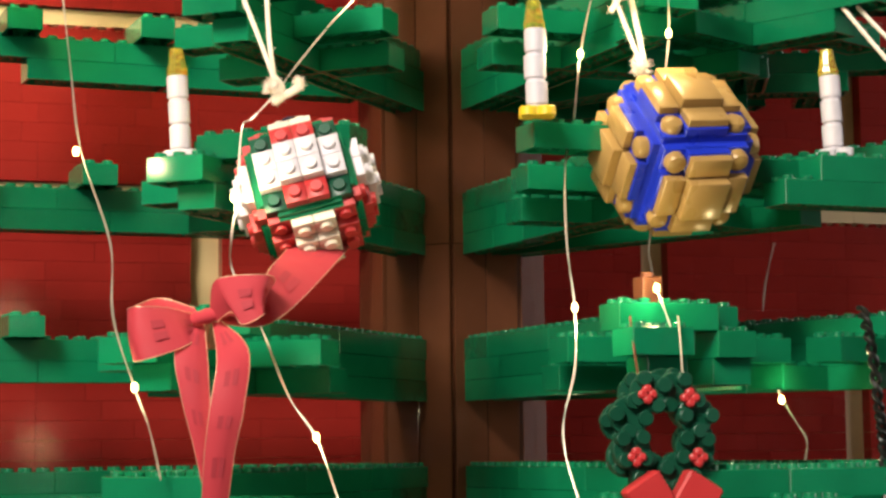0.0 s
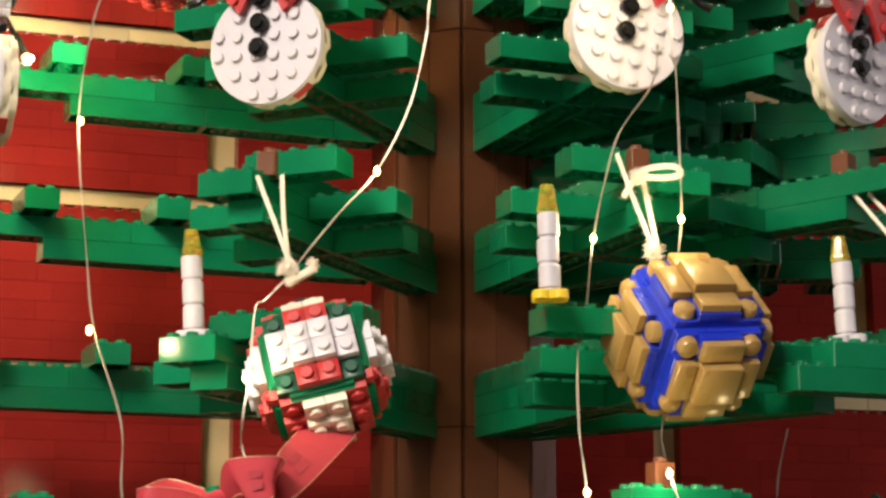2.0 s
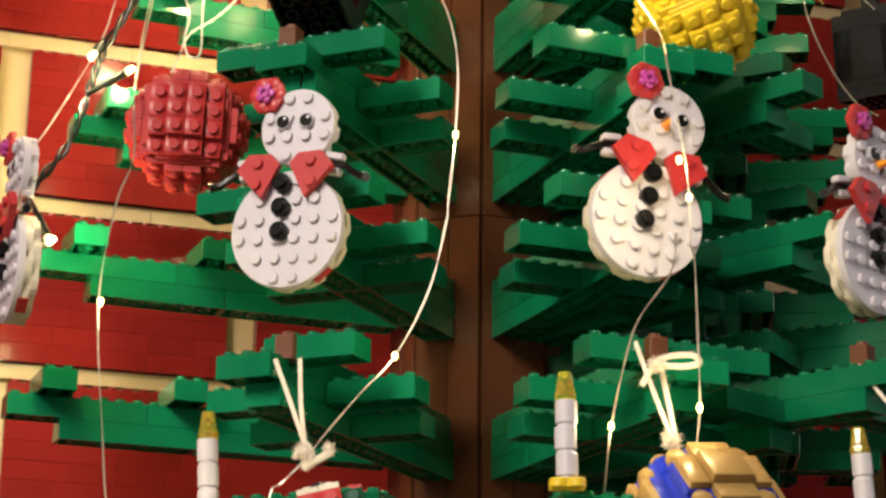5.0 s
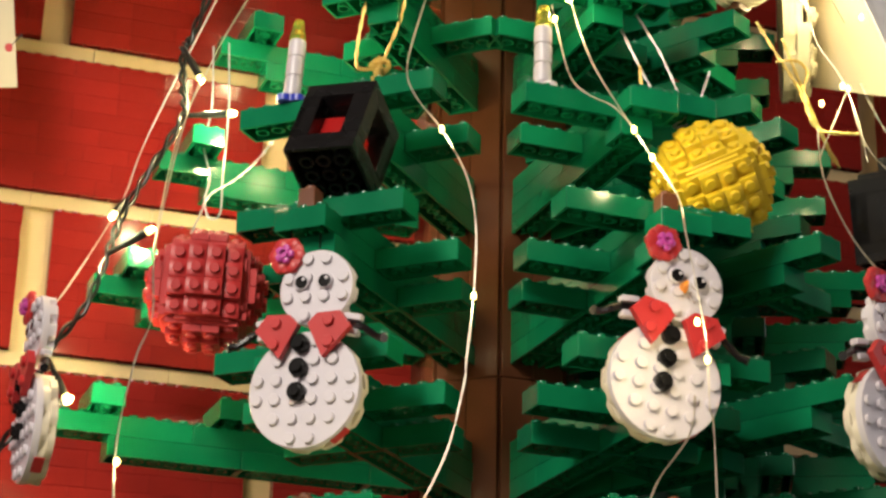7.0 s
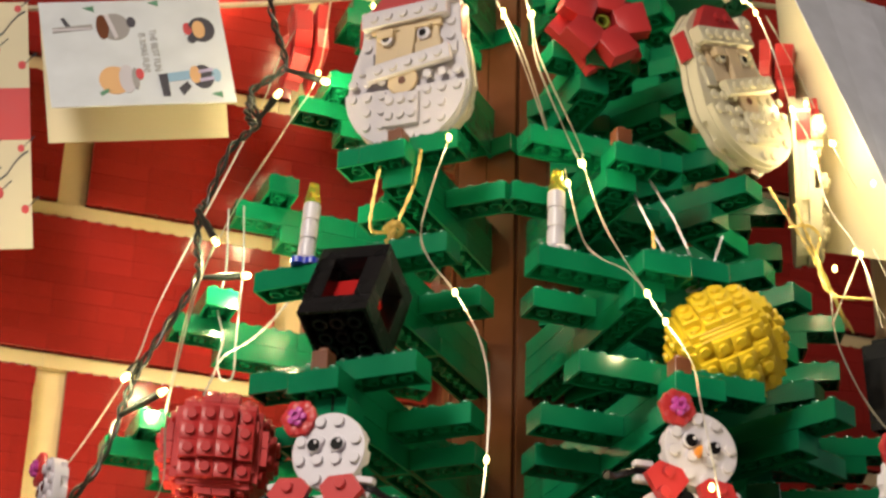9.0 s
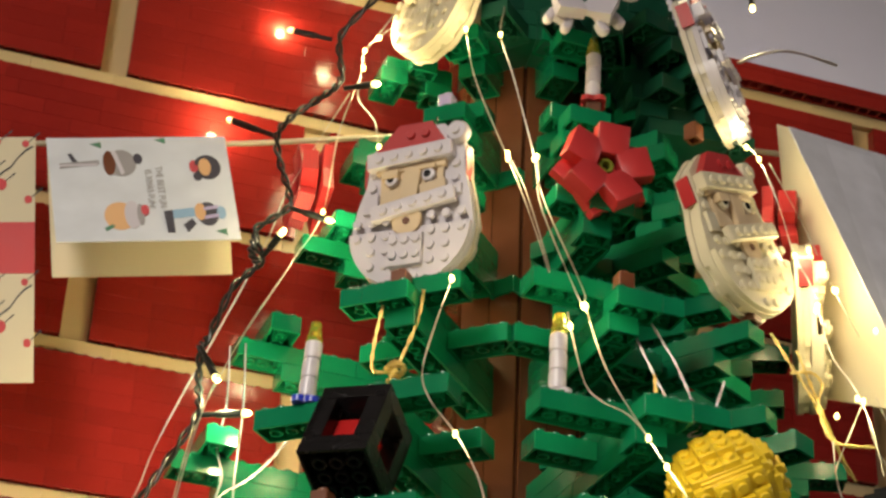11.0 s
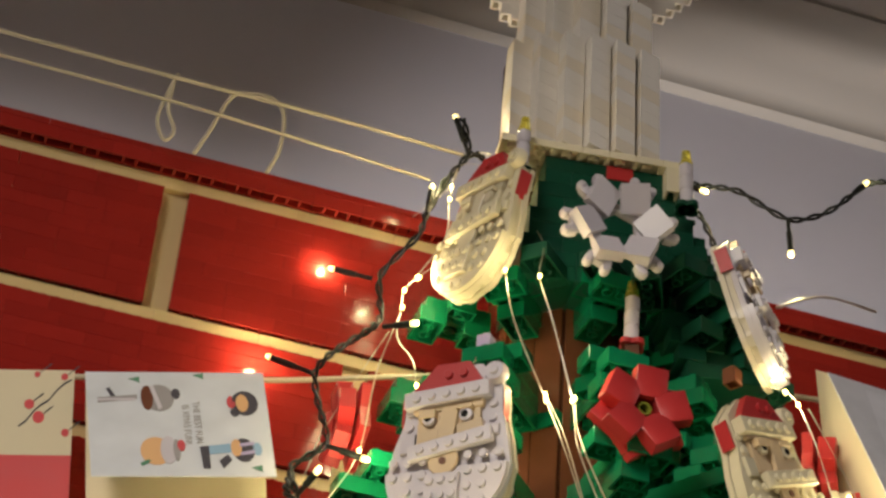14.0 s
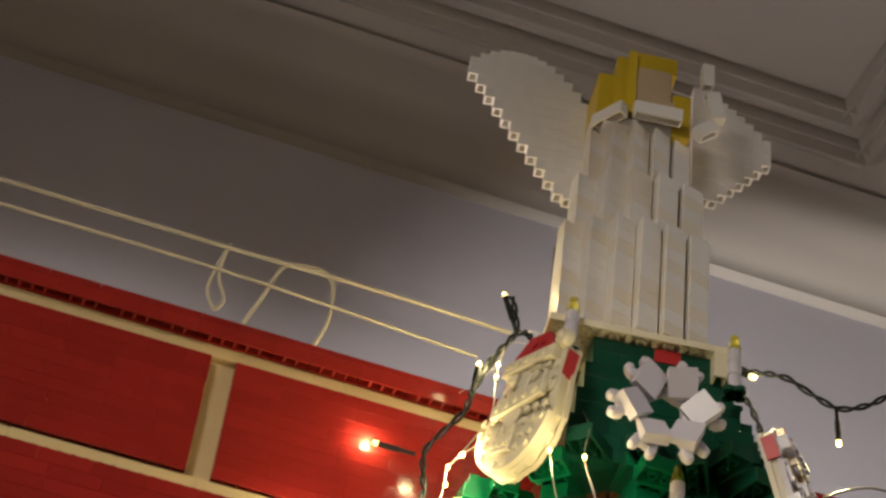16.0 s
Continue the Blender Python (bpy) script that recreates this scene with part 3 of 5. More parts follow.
# lanterns


def lantern(m, label):
    ln = thing("lantern", m, label, "lantern", "lantern ornaments")
    a, h, w = 2 * U, 0.034, 0.0086
    g = Geo()
    g.box(-a, -a, 0.005, a, a, H, 0.0003)             # hollow below, with round sockets
    for s in (-1, 1):
        g.box(-a, s * (a - 0.0007) - 0.0007, 0, a, s * (a - 0.0007) + 0.0007, 0.0051)
        g.box(s * (a - 0.0007) - 0.0007, -a + 0.0014, 0, s * (a - 0.0007) + 0.0007, a - 0.0014, 0.0051)
    for x in (-1, 1):
        for y in (-1, 1):
            g.box(x * a - (x > 0) * w, y * a - (y > 0) * w, H, x * a + (x < 0) * w, y * a + (y < 0) * w, h, 0.0003)
    g.box(-a, -a, h, a, a, h + 0.008, 0.0003)
    g.box(-a, a - 0.003, H, a, a, h)
    g.box(-a, -a, H, -a + 0.003, a, h)
    g.box(-a + 0.004, -a + 0.004, h + 0.008, a - 0.004, a - 0.004, h + 0.0112, 0.0003)
    g.box(-0.004, -0.004, h + 0.0112, 0.004, 0.004, h + 0.020, 0.0003)
    for i in (-1, 0, 1):
        for j in (-1, 0, 1):
            g.lathe([(0.0023, 0.005), (0.0023, 0), (0.0033, 0), (0.0033, 0.005)], 12, Matrix.Translation((i * U, j * U, 0)), (False, False))
    part("frame", g, BLACK, ln)
    for k in range(2):
        part("light_brick", brick_mesh(2, 2, CLEAR_RED), CLEAR_RED, ln, "clear red brick", Matrix.Translation((0, 0, H + k * H)))
    return ln


lan = lantern(facing((-0.0694, 0.7700, 1.5783), -18, 4, -25), "black toy-brick lantern with clear red bricks inside")
lan2 = lantern(facing((0.1965, 0.9000, 1.5900), 60, -8, 0), "black toy-brick lantern with clear red bricks inside")


# White plastic tinted yellow: the glow of nearby bulbs is put into the colour.
BULB_TINT = plastic("bulb_tinted_face_plastic", (0.62, 0.56, 0.40), 0.36, 0.07)


def bearded_face(m, label, plain=False, bulb_tint=False):
    """A flat bearded face of stacked plates, kept as plain plates without likeness."""
    bits = []
    def outline(grow, teeth=0.0):
        pts = []
        for k in range(49):
            a = math.pi + math.pi * k / 48
            step = -teeth * (k // 4 % 2)              # stepped rim of the plates behind
            pts.append(((0.033 + grow + step) * math.cos(a), -0.012 + (0.032 + grow + step) * math.sin(a)))
        pts += [(0.0305 + grow, 0.004), (0.0275 + grow, 0.016), (0.0265 + grow, 0.034), (0.0235 + grow, 0.036), (0.015, 0.0455 + grow), (-0.010, 0.0455 + grow), (-0.0245 - grow, 0.034), (-0.026 - grow, 0.016), (-0.0305 - grow, 0.003)]
        return pts
    def sheet(g, pts, y0, y1):
        g.loft([[(x, y, z) for x, z in pts] for y in (y1, y0)])
    g = Geo()
    sheet(g, outline(0), -0.002, 0.0012)
    bits.append((g, WHITE))
    g = Geo()
    sheet(g, outline(-0.0008, 0.0016), 0.0014, 0.0046)
    sheet(g, outline(0.0004, 0.0012), 0.0048, 0.008)
    bits.append((g, EGG))
    beard = [p for p in outline(-0.0006) if p[1] < 0.003]
    g = Geo()
    sheet(g, beard, -0.0052, -0.002)
    for i in range(-4, 5):
        for j in range(-6, 1):
            x, z = i * U + 0.004, j * U + 0.001
            if (x / 0.030) ** 2 + ((z + 0.012) / 0.029) ** 2 < 1 and z < -0.004 and math.hypot(x, z + 0.010) > 0.009 and not (-0.010 < x < 0.010 and -0.034 < z < -0.015):
                g.stud(x, z, 0.0052, 10, FRONT)
    for s2 in (-1, 1):
        for z in (0.006, 0.014, 0.022):
            g.stud(s2 * 0.0225, z, 0.002, 10, FRONT)
        g.box(s2 * 0.0225 - 0.004, -0.0042, -0.001 if s2 < 0 else 0.004, s2 * 0.0225 + 0.004, -0.002, 0.010, 0.0003)
    bits.append((g, WHITE))
    g = Geo()
    g.box(-0.0175, -0.0042, 0.002, 0.0165, -0.002, 0.0235, 0.0003)
    g.box(-0.0055, -0.0072, 0.003, 0.0035, -0.0042, 0.021, 0.0004, Matrix.Rotation(radians(6), 4, "Y"))
    g.lathe([(0.0080, 0), (0.0080, 0.0014), (0.0075, 0.0018)], 20, Matrix.Translation((-0.001, -0.0052, -0.0085)) @ FRONT)
    g.box(-0.020, -0.0052, 0.0200, 0.018, -0.002, 0.0245, 0.0003)
    g.box(0.006, -0.0062, 0.0025, 0.020, -0.002, 0.0100, 0.0003, Matrix.Rotation(radians(-9), 4, "Y"))
    bits.append((g, FACE_TAN))
    g = Geo()
    g.lathe([(0.002, 0), (0.002, 0.0004)], 10, Matrix.Translation((-0.001, -0.0071, -0.0090)) @ FRONT)
    bits.append((g, BROWN))
    g = Geo()
    g.box(-0.0095, -0.0084, -0.0335, 0.0085, -0.0052, -0.0160, 0.0003)
    for i in (-1, 0, 1):
        for j in (0, 1):
            g.stud(-0.0005 + i * 0.0060, -0.0200 - j * U, 0.0084, 10, FRONT)
    bits.append((g, WHITE))
    g = Geo()
    mm = Matrix.Translation((0.004, 0, -0.0005)) @ Matrix.Rotation(radians(-9), 4, "Y")
    g.box(-0.024, -0.0094, -0.0042, 0.021, -0.0052, 0.0042, 0.0004, mm)
    for k in range(5):
        g.stud((k - 2) * U - 0.001, 0, 0.0094, 10, mm @ FRONT)
    bits.append((g, WHITE))
    g = Geo()
    mm = Matrix.Translation((-0.001, 0, 0.0275)) @ Matrix.Rotation(radians(-3), 4, "Y")
    g.box(-0.023, -0.0085, -0.0045, 0.023, -0.002, 0.0045, 0.0004, mm)
    for k in range(5):
        g.stud((k - 2) * U, 0, 0.0085, 10, mm @ FRONT)
    bits.append((g, WHITE))
    g = Geo()
    g.loft([[(x, y, z) for x, z in ((-0.020, 0.032), (0.019, 0.032), (0.010, 0.0455), (-0.008, 0.0455))] for y in (-0.002, -0.0066)])
    g.stud(-0.001, 0.039, 0.0066, 10, FRONT)
    g.stud(0.007, 0.039, 0.0066, 10, FRONT)
    g.box(0.0272, -0.0015, 0.014, 0.0278, 0.006, 0.031)
    g.box(-0.0278, -0.0015, 0.016, -0.0268, 0.006, 0.031)
    bits.append((g, RED))
    g = Geo()
    g.lathe([(0.0058, 0), (0.0062, 0.003), (0.005, 0.006)], 16, Matrix.Translation((0.0235, -0.001, 0.038)) @ FRONT)
    g.stud(0.0235, 0.038, 0.007, 10, FRONT)
    bits.append((g, WHITE))
    for x in (-0.0105, 0.0095):
        g = Geo()
        g.lathe([(0.0036, 0), (0.0035, 0.002), (0.003, 0.0023)], 16, Matrix.Translation((x, -0.005, 0.0155)) @ FRONT)
        bits.append((g, WHITE))
        g = Geo()
        g.lathe([(0.0020, 0), (0.0019, 0.0004)], 14, Matrix.Translation((x - 0.0003, -0.0073, 0.0155)) @ FRONT)
        bits.append((g, BLACK))
        g = Geo()
        g.box(x - 0.0045 if x < 0 else x - 0.004, -0.0082, 0.0158 if x < 0 else 0.0180, x + 0.0045, -0.004, 0.0205, 0.0003, Matrix.Rotation(radians(-2), 4, "Y"))
        bits.append((g, FACE_TAN))
    if plain:
        bits = [(g, EGG if mat is FACE_TAN else mat) for g, mat in bits if mat not in (BROWN, BLACK)]
    if bulb_tint:
        bits = [(g, BULB_TINT if mat in (WHITE, EGG) else mat) for g, mat in bits]
    return thing("face_ornament", m, label, "ornament", "bearded face ornaments", fuse("face_ornament", bits))


bf = bearded_face(facing((-0.0496, 0.8420, 1.7539), -22, 2, 4), "flat white-bearded toy-brick face with red hat, on a cord")
bearded_face(facing((0.1115, 0.8600, 1.7538), 44, -18, -8), "flat toy-brick bearded face with red hat, tinted as by bulbs, turned aside", bulb_tint=True)
bearded_face(facing((-0.0447, 0.8800, 1.9207), -50, 14, -4), "flat toy-brick ornament with red hat, tinted as by bulbs, turned aside", True, True)
bearded_face(facing((0.1075, 0.9000, 1.8830), 68, -6, -14), "flat white-bearded toy-brick face with red hat, seen edge on")
bearded_face(facing((0.1573, 0.9300, 1.7388), 84, -10, 0), "flat toy-brick face tinted as if lit by small lamps", bulb_tint=True)

# flowers and snowflake


def petal(g, mm, a, h):
    g.box(-a, -a, 0, a, a, h, 0.0003, mm)


def flower(m, label):
    fl = thing("flower_ornament", m, label, "flower", "flower ornaments")
    for k in range(5):
        g = Geo()
        petal(g, FRONT @ Matrix.Rotation(math.tau * k / 5 + 0.25, 4, "Z") @ Matrix.Translation((0.0152, 0, 0.002)) @ Matrix.Rotation(radians(-9), 4, "Y") @ Matrix.Rotation(radians(8), 4, "Z"), 0.0082, 0.0092)
        part("petal", g, RED, fl)
    for k in range(5):
        g = Geo()
        petal(g, FRONT @ Matrix.Rotation(math.tau * (k + 0.5) / 5 + 0.25, 4, "Z") @ Matrix.Translation((0.0150, 0, -0.006)) @ Matrix.Rotation(radians(45), 4, "Z"), 0.0082, 0.0062)
        part("petal", g, RED, fl)
    g = Geo()
    g.lathe([(0.010, -0.006), (0.010, 0.001), (0.006, 0.002)], 16, FRONT)
    part("hub", g, RED, fl)
    g = Geo()
    g.lathe([(0.0038, 0.001), (0.0038, 0.0065), (0.0026, 0.0065), (0.0026, 0.002)], 14, FRONT)
    part("centre", g, plastic("olive_plastic", (0.22, 0.24, 0.03), 0.3), fl, "olive green ring")
    return fl


flower(facing((0.0432, 0.8420, 1.7794), 18, 6, 0), "red toy-brick flower of square petals round a green ring")
flower(facing((-0.1108, 0.9300, 1.8180), -72, 4, 0), "red toy-brick flower of square petals, seen edge on")
flower(facing((0.1445, 0.9400, 1.8042), 76, 0, 0), "red toy-brick flower of square petals, seen edge on")

flake = thing("snowflake", facing((0.0316, 0.8460, 1.9003), 14, 8, 4), "white toy-brick snowflake of six clipped arms", "snowflake")
for k in range(6):
    g = Geo()
    mm = FRONT @ Matrix.Rotation(math.tau * k / 6 + 0.25, 4, "Z") @ Matrix.Translation((0.0190, 0, 0))
    sl = mm @ Matrix.Rotation(radians(-16), 4, "Y") @ Matrix.Rotation(radians(32), 4, "Z")
    g.loft([[(-0.0080, -0.0080, 0.001), (0.0080, -0.0080, 0.001), (0.0080, 0.0080, 0.001), (-0.0080, 0.0080, 0.001)],
            [(-0.0080, -0.0080, 0.0040), (0.0080, -0.0080, 0.0085), (0.0080, 0.0080, 0.0085), (-0.0080, 0.0080, 0.0040)]], sl)
    g.box(-0.004, -0.004, -0.0045, 0.0085, 0.004, 0.002, 0.0004, mm)
    for s in (-1, 1):
        g.box(0.0060, s * 0.0036 - 0.0023, -0.0040, 0.0118, s * 0.0036 + 0.0023, 0.0026, 0.0006, mm @ Matrix.Rotation(radians(s * 10), 4, "Z"))
        g.lathe([(0.0024, -0.0026), (0.0029, -0.0005), (0.0027, 0.0020), (0.0016, 0.0032)], 10, mm @ Matrix.Translation((0.0112, s * 0.0052, 0)))
    part("arm", g, WHITE, flake)
g = Geo()
for k in range(6):
    g.box(0.010, -0.008, -0.007, 0.0145, 0.008, -0.002, 0.0004, FRONT @ Matrix.Rotation(math.tau * k / 6 + 0.25, 4, "Z"))
part("hub", g, WHITE, flake)

# wreath
wr = thing("wreath", facing((0.0728, 0.6600, 1.2538), 14, 0, 0), "dark green toy-brick wreath with red berries and bow", "wreath")
for k in range(8):
    a = math.tau * (k + 0.5) / 8
    for y, rr, ph in ((0.0, 0.0134, 0), (0.006, 0.0142, 0.4)):
        cx, cz = 0.92 * rr * math.cos(a + ph * 0.4), (rr + 0.001) * math.sin(a + ph * 0.4)
        g = Geo()
        q = Matrix.Translation((cx, y + (0.0015 if k % 2 else 0), cz)) @ FRONT @ Matrix.Rotation(0.16 * math.sin(3 * k), 4, "X") @ Matrix.Rotation(0.16 * math.cos(5 * k), 4, "Y")
        g.lathe([(0.0063, -0.0032), (0.0067, -0.0029), (0.0067, -0.0003), (0.0064, 0)], 20, q)
        for t in range(4):
            g.lathe([(0.0026, 0), (0.0026, 0.0024), (0.0023, 0.0027)], 12, q @ Matrix.Rotation(math.tau * t / 4 + k, 4, "Z") @ Matrix.Translation((0.0050, 0, 0)))
        part("leaf", g, DARK_SHADE_GREEN, wr)
for a in (2.11, 0.89, 3.72, 5.67):
    g = Geo()
    for t in range(4):
        g.lathe([(0.0014, 0.002), (0.0016, 0.0046), (0.0009, 0.0052)], 8, Matrix.Translation((0.0131 * math.cos(a), 0.001, 0.0146 * math.sin(a))) @ FRONT @ Matrix.Rotation(math.tau * t / 4, 4, "Z") @ Matrix.Translation((0.0017, 0, 0)))
    part("berry", g, RED, wr, "red berry")
for s in (-1, 1):
    g = Geo()
    g.box(-0.0068, -0.0055, -0.007, 0.0068, 0.002, 0.007, 0.0008, Matrix.Translation((s * 0.0078, -0.004, -0.0215)) @ Matrix.Rotation(radians(s * 32), 4, "Y"))
    part("bow", g, RED, wr, "red bow")

# ---- the tree's head and the angel ----
HEAD = Matrix.Translation((0.006, 0.925, 0)) @ Matrix.Rotation(radians(12), 4, "Z")
# The head's bricks take the darker green as painted shade.
crown = thing("tree_head", HEAD, "stepped green toy-brick head of the tree under the angel, darkened as in shade", "tree top")
r = random.Random(5)


def reach(z, table):
    """Linear look-up of a half-width at height z."""
    for (z0, a), (z1, b) in zip(table, table[1:]):
        if z >= z1:
            return a + (b - a) * min(1.0, max(0.0, (z0 - z) / (z0 - z1)))
    return table[-1][1]


RIGHT_EDGE = [(1.980, 0.052), (1.950, 0.062), (1.920, 0.076), (1.900, 0.088), (1.880, 0.102), (1.862, 0.117), (1.840, 0.120)]
LEFT_EDGE = [(1.980, -0.022), (1.950, -0.028), (1.915, -0.034), (1.890, -0.036)]
for k in range(14):
    zz = 1.9704 - k * H
    x1 = round((reach(zz, RIGHT_EDGE)) / (U / 2)) * U / 2
    x = round(reach(zz, LEFT_EDGE) / (U / 2)) * U / 2 if zz > 1.886 else 0.040 + 0.005 * (k - 9)
    while x < x1 - 0.001:
        e = min(x1, x + r.choice((2, 3, 4, 4, 6)) * U)
        d = 0.036 + r.choice((0, 0, 0.0002, 0.0003, 0.0003)) - max(0.0, x - 0.05) * 0.25
        g = Geo()
        g.box(x + 0.0001, -d, zz, e - 0.0001, 0.030, zz + H - 0.0001, 0.0002)
        n = int(round((e - x) / U))
        for i in range(n):
            g.stud(x + (i + 0.5) * U, -d + 0.004, zz + H - 0.0002, 8)
        part("course", g, DARK_SHADE_GREEN, crown)
        x = e
for x, y, z, n, deg in ((0.050, -0.050, 1.8930, 4, 24), (0.068, -0.046, 1.8834, 3, 24), (0.034, -0.048, 1.8834, 4, -20), (0.080, -0.040, 1.8738, 4, 30), (0.096, -0.036, 1.8642, 3, 30),
                        (0.062, -0.030, 1.8642, 5, 24), (0.090, -0.020, 1.8546, 4, 30), (0.108, -0.018, 1.8450, 4, 30), (0.010, -0.044, 1.8930, 4, -38), (-0.022, -0.040, 1.8930, 4, -38)):
    part("brick", brick_mesh(2, n, DARK_SHADE_GREEN), DARK_SHADE_GREEN, crown, "", Matrix.Translation((x, y, z)) @ Matrix.Rotation(radians(deg), 4, "Z"))
g = Geo()
g.brick(2, 1, H, Matrix.Translation((0.020, -0.0330, 1.9702)))
part("brick", g, RED, crown, "small red brick")
g = Geo()
x = -0.052
while x < 0.05:
    g.brick(2, 11, PLATE * 1.5, Matrix.Translation((x + U, 0, 1.9802)), False, True)
    x += 2 * U
part("base_plate", g, CREAM, crown, "cream base plate")
g = Geo()
g.brick(1, 2, 0.018, Matrix.Translation((0.0495, -0.037, 1.962)), False)
part("brick", g, CREAM, crown, "cream corner brick")

bits = []
rng = random.Random(8)
BZ = 1.985


TURN = Matrix.Rotation(radians(-8), 4, "Z")


def pleats(z0, z1, xc, hw, hd, n):
    """One storey of the dress: a zigzag skirt laid in courses of white and faintly yellowed bricks."""
    white, cream = Geo(), Geo()
    w = 2 * hw / n
    z, b = z0, 0.0001
    while z < z1 - 0.001:
        for k in range(n):
            c = abs((k + 0.5) / n * 2 - 1)
            y = -hd + 0.016 * c * c
            x0 = xc - hw + k * w
            g = cream if rng.random() < 0.3 else white
            ring = lambda zz: [(x0 + b, y + 0.007, zz), (x0 + 0.22 * w, y - 0.003, zz), (x0 + w - b, y + 0.005, zz), (x0 + w - b, hd * 0.6, zz), (x0 + b, hd * 0.6, zz)]
            g.loft([ring(z + b), ring(z + H - b)], TURN)
        z += H
    bits.append((white, ANGEL_LIT_WHITE))
    bits.append((cream, ANGEL_LIT_CREAM))


pleats(BZ, BZ + 9 * H, 0.002, 0.0465, 0.045, 6)
pleats(BZ + 9 * H, BZ + 14 * H, 0.003, 0.0415, 0.037, 5)
pleats(BZ + 14 * H, BZ + 19 * H, 0.002, 0.034, 0.029, 5)
INV = HEAD.inverted()


def wing(b0, b1, t0, t1, t2, n, y):
    """A wing in one plane: stepped below from b0 to b1, curved above through t0, t1, t2."""
    b0, b1, t0, t1, t2 = [INV @ Vector(p) for p in (b0, b1, t0, t1, t2)]
    g = Geo()
    for k in range(n):
        f0, f1 = k / n, (k + 1) / n
        fm = (f0 + f1) / 2
        x0, x1 = b0.x + (t2.x - b0.x) * f0, b0.x + (t2.x - b0.x) * f1
        fb = min(1.0, f0 * (t2.x - b0.x) / (b1.x - b0.x))
        zb = b0.z + (b1.z - b0.z) * fb
        zt = (1 - fm) ** 2 * t0.z + 2 * fm * (1 - fm) * (2 * t1.z - (t0.z + t2.z) / 2) + fm * fm * t2.z
        lo, hi, z = min(x0, x1), max(x0, x1), zb
        q = lambda e, zz: [(lo + e, y + e, zz), (hi - e, y + e, zz), (hi - e, y + U - e, zz), (lo + e, y + U - e, zz)]
        g.loft([q(0.0013, zb + 0.006), q(0.0013, zb), q(0, zb), q(0, zb + H)])      # the lowest brick is open below
        z = zb + H + 0.0001
        while z < zt - 0.001:
            e = min(zt, z + H)
            g.box(lo, y, z + 0.0001, hi, y + U, e, 0.0001)
            z = e
    bits.append((g, ANGEL_LIT_WHITE))


wing((-0.1078, 0.9170, 2.2264), (-0.0409, 0.9250, 2.1286), (-0.1075, 0.9170, 2.2394), (-0.0669, 0.9200, 2.2539), (-0.0174, 0.9300, 2.2034), 14, 0.012)
wing((0.0999, 0.9550, 2.1970), (0.0633, 0.9520, 2.1544), (0.1000, 0.9550, 2.2169), (0.0705, 0.9520, 2.2445), (0.0449, 0.9500, 2.2601), 9, 0.012)
HZ = BZ + 19 * H
g = Geo()
g.box(-0.026, -0.026, HZ, 0.028, 0.022, HZ + H * 0.8, 0.0003)
slim = lambda nx, m: g.brick(nx, 1, H, m, False)
slim(4, Matrix.Translation((0.007, -0.036, HZ + 0.001)) @ Matrix.Rotation(radians(8), 4, "X"))          # collar of three open bricks
slim(3, Matrix.Translation((-0.022, -0.026, HZ + 0.001)) @ Matrix.Rotation(radians(-52), 4, "Z"))
g.brick(2, 2, H, Matrix.Translation((-0.024, -0.010, HZ + 0.001)), False)
bits.append((g, ANGEL_LIT_WHITE))
g = Geo()
g.box(-0.006, -0.026, HZ + 0.020, 0.018, 0.010, HZ + 0.058, 0.0003)
g.box(0.004, -0.030, HZ + 0.012, 0.020, -0.018, HZ + 0.026, 0.0003)
bits.append((g, FACE_TAN))
g = Geo()
g.box(-0.007, -0.024, HZ + 0.010, 0.022, -0.010, HZ + 0.020, 0.0003)
bits.append((g, BROWN))
g = Geo()
g.box(-0.008, -0.024, HZ + 0.058, 0.022, 0.020, HZ + 0.074, 0.0003)
g.box(-0.019, -0.026, HZ + 0.012, -0.006, 0.020, HZ + 0.064, 0.0003)
g.box(-0.012, -0.028, HZ + 0.012, -0.006, -0.020, HZ + 0.070, 0.0003)
g.box(-0.030, -0.021, HZ + 0.012, -0.018, 0.018, HZ + 0.050, 0.0003)
g.box(0.019, -0.028, HZ - 0.002, 0.031, 0.014, HZ + 0.036, 0.0003)
bits.append((g, YELLOW))
g = Geo()
horn = lambda nx, m: g.brick(nx, 1, H, m, False)
horn(1, Matrix.Translation((0.0400, -0.034, HZ + 0.042)))
horn(1, Matrix.Translation((0.0400, -0.034, HZ + 0.052)))
horn(3, Matrix.Translation((0.0412, -0.032, HZ + 0.026)) @ Matrix.Rotation(radians(80), 4, "Y"))
horn(2, Matrix.Translation((0.0420, -0.036, HZ - 0.004)) @ Matrix.Rotation(radians(-40), 4, "Y"))
bits.append((g, ANGEL_LIT_WHITE))
thing("angel", HEAD, "white toy-brick angel with pleated dress, wings and yellow hair", "angel", "", fuse("angel", bits))

# ---- ribbon bow ----
CLOTH = plastic("red_ribbon_cloth", (0.40, 0.025, 0.038), 0.75, 0.08)
PRINT = plastic("dark_ribbon_print", (0.33, 0.021, 0.034), 0.75, 0.08)
THREAD = plastic("gold_thread", (0.62, 0.45, 0.14), 0.35, 0.2, 0.7)
EDGE = plastic("pale_gold_thread", (0.72, 0.42, 0.26), 0.4, 0.5, 0.4)


